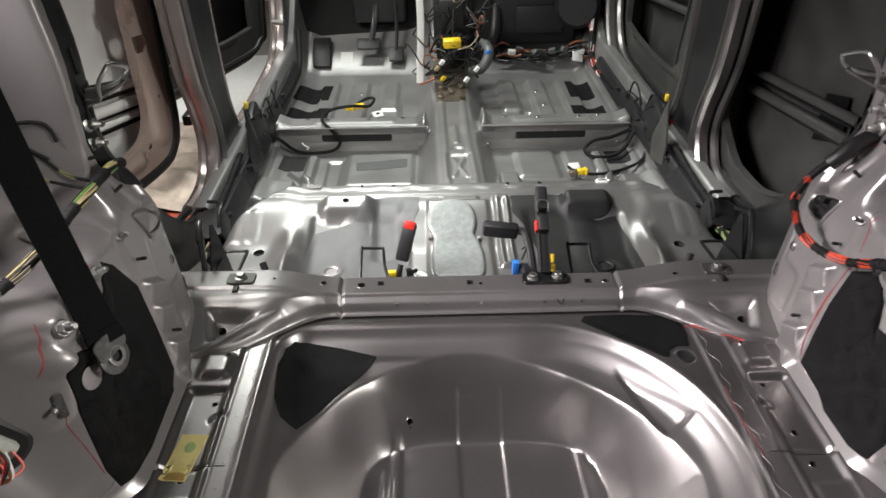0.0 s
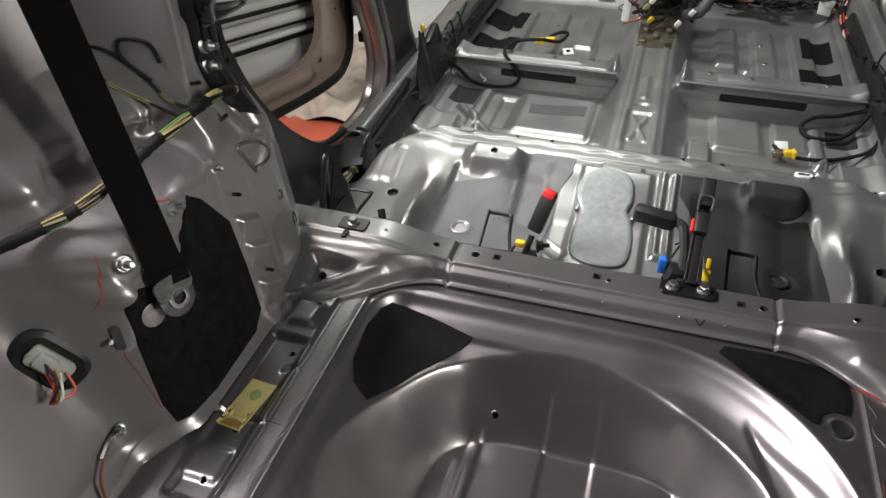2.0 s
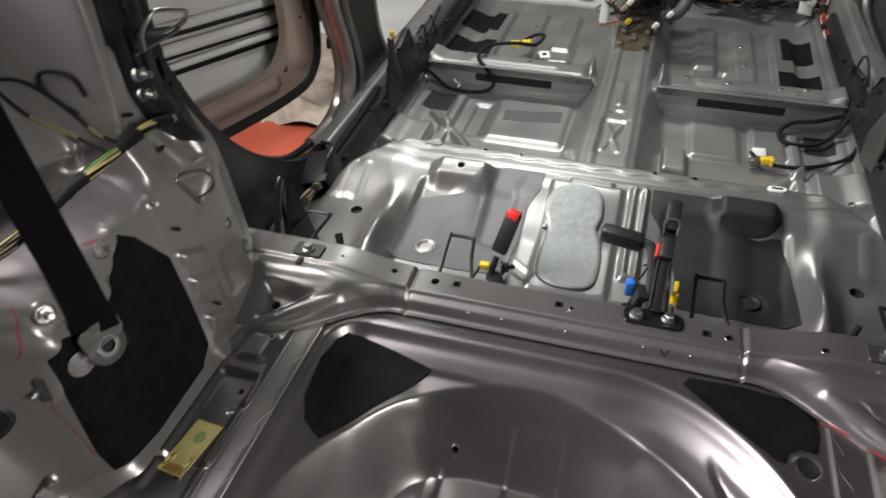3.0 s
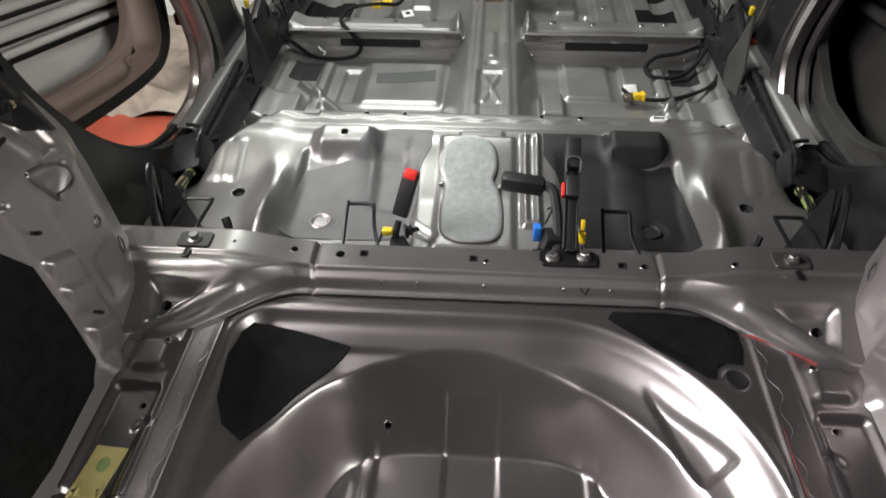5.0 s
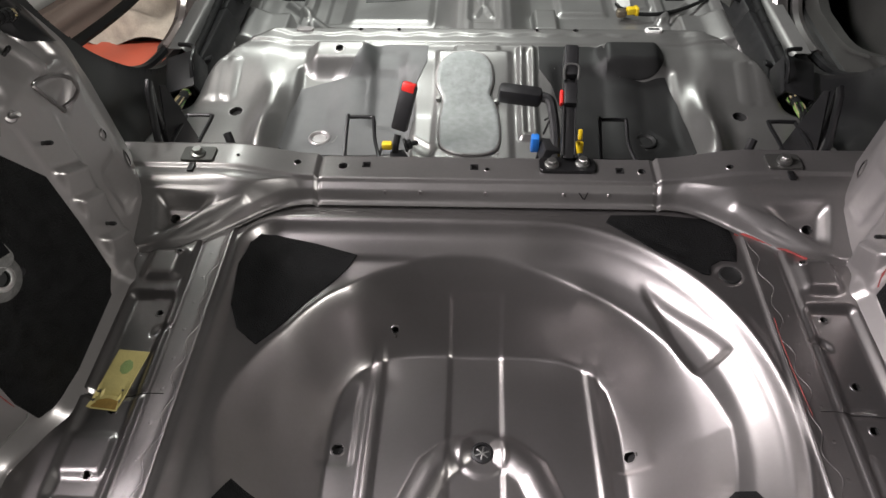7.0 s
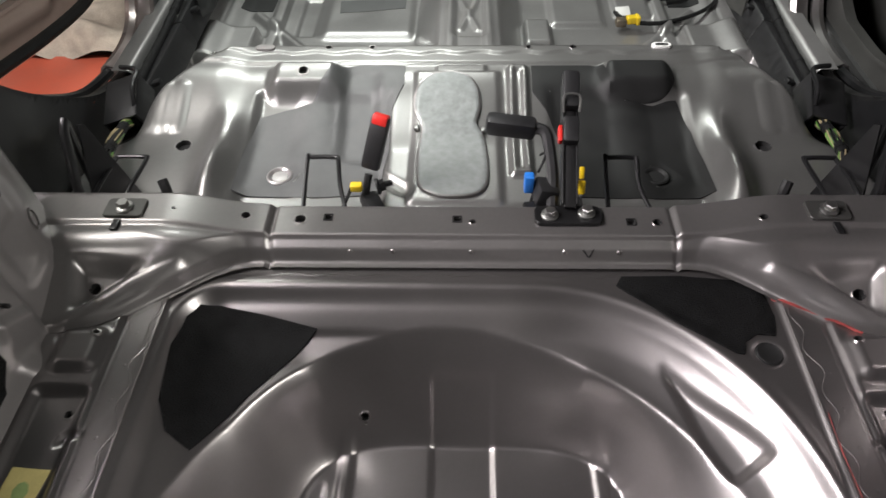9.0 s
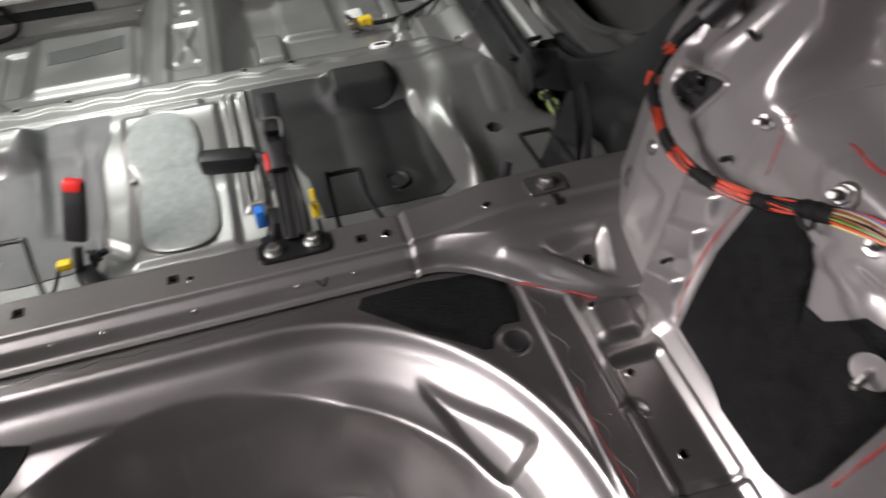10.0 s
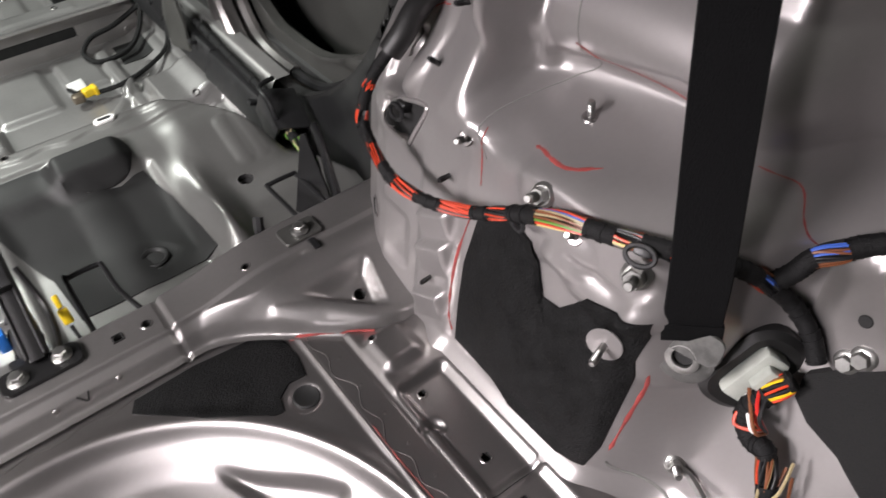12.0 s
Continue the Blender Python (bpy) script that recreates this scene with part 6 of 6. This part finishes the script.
floor_cable([(0.71, 2.50, 0.43), (0.66, 2.515, 0.40), (0.60, 2.50, 0.385), (0.53, 2.49, 0.375), (0.495, 2.46, 0.352), (0.52, 2.41, 0.345), (0.60, 2.42, 0.348), (0.66, 2.47, 0.375), (0.705, 2.53, 0.44)], 0.007, "black cable coiled on the footwell floor")
floor_cable([(0.69, 2.515, 0.42), (0.72, 2.46, 0.38), (0.69, 2.36, 0.36), (0.62, 2.30, 0.352), (0.53, 2.265, 0.348), (0.46, 2.262, 0.350), (0.42, 2.29, 0.350), (0.41, 2.33, 0.345)], 0.006, "black cable running to a yellow plug")
for x, y, z, a, lb in ((-0.425, 2.80, 0.405, 15, "bright yellow plug pair on the footwell floor"), (-0.385, 2.81, 0.408, 15, "bright yellow plug pair on the footwell floor"), (0.445, 2.265, 0.358, 10, "bright yellow plug on the rear footwell floor")):
    th = thing("cable_plug", (x, y, z - 0.012), lb, "plug", "yellow cable plugs")
    tpart(th, "body", moved(box(0.032, 0.022, 0.020, 0.004), Matrix.Translation((x, y, z)) @ pose(0, 0, 0, 0, 0, a)), YELLOW)
    tpart(th, "collar", moved(box(0.010, 0.026, 0.024, 0.003), Matrix.Translation((x + 0.014, y, z)) @ pose(0, 0, 0, 0, 0, a)), YELLOW)
part("cable_plug", moved(box(0.030, 0.026, 0.022, 0.006), Matrix.Translation((0.415, 2.262, 0.352))), RUSTY, label="brown sensor plug joined to the yellow plug", category="plug")
for x, y, z, a in ((-0.305, 2.76, 0.392, 25), (0.43, 2.325, 0.350, 8)):
    tg = part("cable_tag", moved(box(0.040, 0.030, 0.003, 0.001), Matrix.Translation((x, y, z)) @ pose(0, 0, 0, 25, 0, a)), WHITE, label="small white paper tag on the cable", category="tag", group="cable tags")
    if x < 0:
        part("print_bar", moved(box(0.016, 0.012, 0.001, 0), Matrix.Translation((x, y, z + 0.002)) @ pose(0, 0, 0, 25, 0, a)), HOLE, tg)
th = thing("wall_plug_tag", (-0.58, 2.53, 0.37), "small white plastic tie on the crossmember cable", "tie")
tpart(th, "strap", tube([(-0.585, 2.528, 0.372), (-0.575, 2.522, 0.362), (-0.562, 2.526, 0.352), (-0.57, 2.522, 0.345)], 0.003, 5, 6), WHITE)

# ---- bulkhead: heater, pedals, control unit and its wiring ----
heater = thing("heater_housing", (0.44, 3.50, 0.42), "large black plastic heater housing on the bulkhead", "heater housing")
case = tpart(heater, "case", moved(box(0.42, 0.22, 0.34, 0.03), Matrix.Translation((0.44, 3.66, 0.60))), PLASTIC)
sub(heater, case, "cover", moved(box(0.24, 0.03, 0.14, 0.012), Matrix.Translation((0.46, 3.545, 0.56))), PLASTIC)
tpart(heater, "pipe", tube([(0.25, 3.58, 0.62), (0.24, 3.52, 0.52), (0.22, 3.50, 0.46)], 0.03, 5, 10), PLASTIC)
tpart(heater, "fan_case", moved(lathe([(0.11, 0), (0.11, 0.12), (0.09, 0.14), (0.0004, 0.14)], 24), turned((0.66, 3.62, 0.62), (-0.2, -1, 0.1))), PLASTIC)
pedals = thing("pedal_box", (-0.34, 3.55, 0.62), "black pedal assembly hanging under the bulkhead", "pedals")
tpart(pedals, "brake_pad", moved(box(0.115, 0.016, 0.060, 0.006), Matrix.Translation((-0.385, 3.50, 0.465)) @ pose(0, 0, 0, -50)), RUBBER, "worn rubber brake pad")
tpart(pedals, "brake_arm", sweep(spline([(-0.37, 3.51, 0.48), (-0.35, 3.58, 0.58), (-0.34, 3.62, 0.75)], 5), round_rect(0.012, 0.03, 0.004, 2), up=(1, 0, 0)), DARK_STEEL)
tpart(pedals, "throttle_pad", moved(box(0.075, 0.020, 0.080, 0.012), Matrix.Translation((-0.25, 3.49, 0.415)) @ pose(0, 0, 0, -45)), PLASTIC)
tpart(pedals, "throttle_arm", tube([(-0.25, 3.50, 0.43), (-0.245, 3.56, 0.52), (-0.25, 3.60, 0.66)], 0.009, 5, 8), PLASTIC)
tpart(pedals, "bracket", moved(box(0.26, 0.10, 0.20, 0.02), Matrix.Translation((-0.33, 3.64, 0.64))), PLASTIC)
tpart(pedals, "foot_rest", moved(box(0.09, 0.02, 0.16, 0.01), Matrix.Translation((-0.62, 3.52, 0.42)) @ pose(0, 0, 0, -45)), PLASTIC)
part("bulkhead_mat", drape([(-0.74, 3.66), (-0.70, 3.62), (-0.50, 3.63), (-0.20, 3.64), (-0.12, 3.66), (-0.12, 3.95), (-0.74, 3.95)], put_on(z_foot), 0.012, 8, 6), CARPET, label="black insulating mat on the driver side bulkhead", category="insulation", group="bulkhead mats")
part("bulkhead_mat", drape([(0.14, 3.50), (0.40, 3.505), (0.66, 3.52), (0.72, 3.62), (0.74, 3.95), (0.14, 3.95)], put_on(z_foot), 0.012, 8, 6), CARPET, label="black insulating mat on the passenger side bulkhead", category="insulation", group="bulkhead mats")
ctrl = thing("control_unit", (0.01, 3.08, 0.45), "control unit stack with tangled wiring over the tunnel", "control unit")
tpart(ctrl, "case", moved(box(0.13, 0.12, 0.08, 0.008), Matrix.Translation((0.01, 3.16, 0.545))), DARK_STEEL)
tpart(ctrl, "frame", moved(box(0.16, 0.05, 0.22, 0.008), Matrix.Translation((0.015, 3.26, 0.66))), PLASTIC)
tpart(ctrl, "board", moved(box(0.11, 0.03, 0.12, 0.006), Matrix.Translation((0.01, 3.13, 0.70))), PLASTIC)
tpart(ctrl, "yellow_plug", moved(box(0.075, 0.040, 0.036, 0.006), Matrix.Translation((0.010, 3.02, 0.603)) @ pose(0, 0, 0, 10, 0, 6)), YELLOW, "large yellow airbag plug")
tpart(ctrl, "grey_hose", tube([(0.15, 3.10, 0.58), (0.17, 3.02, 0.56), (0.14, 3.0, 0.50), (0.10, 3.05, 0.47)], 0.022, 6, 10), GREY_PAD)
for x, y, z, mt in ((0.165, 3.0, 0.565, BLUE), (-0.035, 2.97, 0.535, WHITE), (-0.055, 3.0, 0.50, TAN_WIRE), (0.07, 2.95, 0.465, WHITE), (0.115, 2.98, 0.50, WHITE), (-0.03, 2.96, 0.468, YELLOW)):
    tpart(ctrl, "plug", moved(box(0.018, 0.014, 0.026, 0.004), Matrix.Translation((x, y, z)) @ pose(0, 0, 0, 20, 30, 15)), mt)
rng = random.Random(77)
cols = [TAPE, TAPE, PLASTIC, BROWN_WIRE, PLASTIC, TAPE, RUSTY, TAPE, DARK_PAD, TAPE, PLASTIC, GREY_PAD]
for k in range(46):
    p = [rng.uniform(-0.09, 0.13), rng.uniform(2.98, 3.16), rng.uniform(0.46, 0.76)]
    pts = [tuple(p)]
    for j in range(4):
        p = [p[0] + rng.uniform(-0.06, 0.06), p[1] + rng.uniform(-0.035, 0.035), max(0.45, p[2] + rng.uniform(-0.07, 0.06))]
        pts.append(tuple(p))
    tpart(ctrl, "wire", tube(pts, rng.uniform(0.002, 0.0055), 5, 6), cols[k % len(cols)])
front = thing("bulkhead_loom", (0.50, 3.48, 0.40), "tangled loom with white plugs below the heater housing", "wiring loom", "wiring looms")
for k in range(44):
    x = rng.uniform(0.20, 0.70)
    p = [x, 3.47 + rng.uniform(-0.03, 0.02), 0.40 + 0.05 * abs(x - 0.45) + rng.uniform(-0.012, 0.03)]
    pts = [tuple(p)]
    for j in range(3):
        p = [p[0] + rng.uniform(0.015, 0.06), p[1] + rng.uniform(-0.02, 0.02), max(0.385, p[2] + rng.uniform(-0.02, 0.025))]
        pts.append(tuple(p))
    tpart(front, "wire", tube(pts, rng.uniform(0.0025, 0.006), 4, 6), (TAPE, TAPE, PLASTIC, BROWN_WIRE, PLASTIC, GREY_PAD)[k % 6])
for x, z, a in ((0.32, 0.425, 10), (0.44, 0.42, 40), (0.52, 0.43, -15), (0.58, 0.435, 25), (0.66, 0.425, 5)):
    tpart(front, "plug", moved(box(0.038, 0.024, 0.026, 0.005), Matrix.Translation((x, 3.455, z)) @ pose(0, 0, 0, 15, a, a)), WHITE if x in (0.32, 0.66) else GREY_PAD)
tpart(front, "foil_tag", moved(box(0.060, 0.004, 0.050, 0.002), Matrix.Translation((0.645, 3.44, 0.405)) @ pose(0, 0, 0, -30, 15, 20)), WHITE, "crumpled white tag")
loom("wiring_loom", [(0.715, 3.50, 0.62), (0.71, 3.46, 0.52), (0.70, 3.38, 0.42), (0.70, 3.22, 0.405), (0.705, 3.05, 0.415), (0.71, 2.9, 0.42)], 0.014, [(0.02, 0.20), (0.30, 0.38), (0.45, 0.55), (0.62, 0.70)],
     "front loom with red and white wires along the footwell side", 31, [ORANGE_WIRE, PLASTIC, WHITE, TAPE, ORANGE_WIRE])
loom("wiring_loom", [(-0.715, 3.45, 0.55), (-0.70, 3.3, 0.43), (-0.70, 3.1, 0.41), (-0.705, 2.85, 0.42), (-0.71, 2.6, 0.44)], 0.012, [(0.3, 0.36)], "dark front loom along the footwell side", 32, [TAPE, WHITE, PLASTIC])

# ---- garage outside ----
sheet("dust_sheet", steps(-2.2, -0.95, 0.03), steps(2.64, 3.45, 0.02), lambda u, v: (u, v, 0.03 + 0.05 * ss(2.64, 2.75, v) * ss(-0.95, -1.1, u) + 0.018 * np.sin(u * 21 + 3 * np.sin(v * 9)) + 0.012 * np.sin(v * 37 + u * 8)), CLOTH,
      label="wrinkled beige dust sheet lying on the garage floor", category="dust sheet")
part("cardboard_sheet", moved(box(0.9, 1.3, 0.02, 0.004), Matrix.Translation((-1.30, 4.15, 0.012))), WHITE, label="large white board lying on the garage floor", category="board")
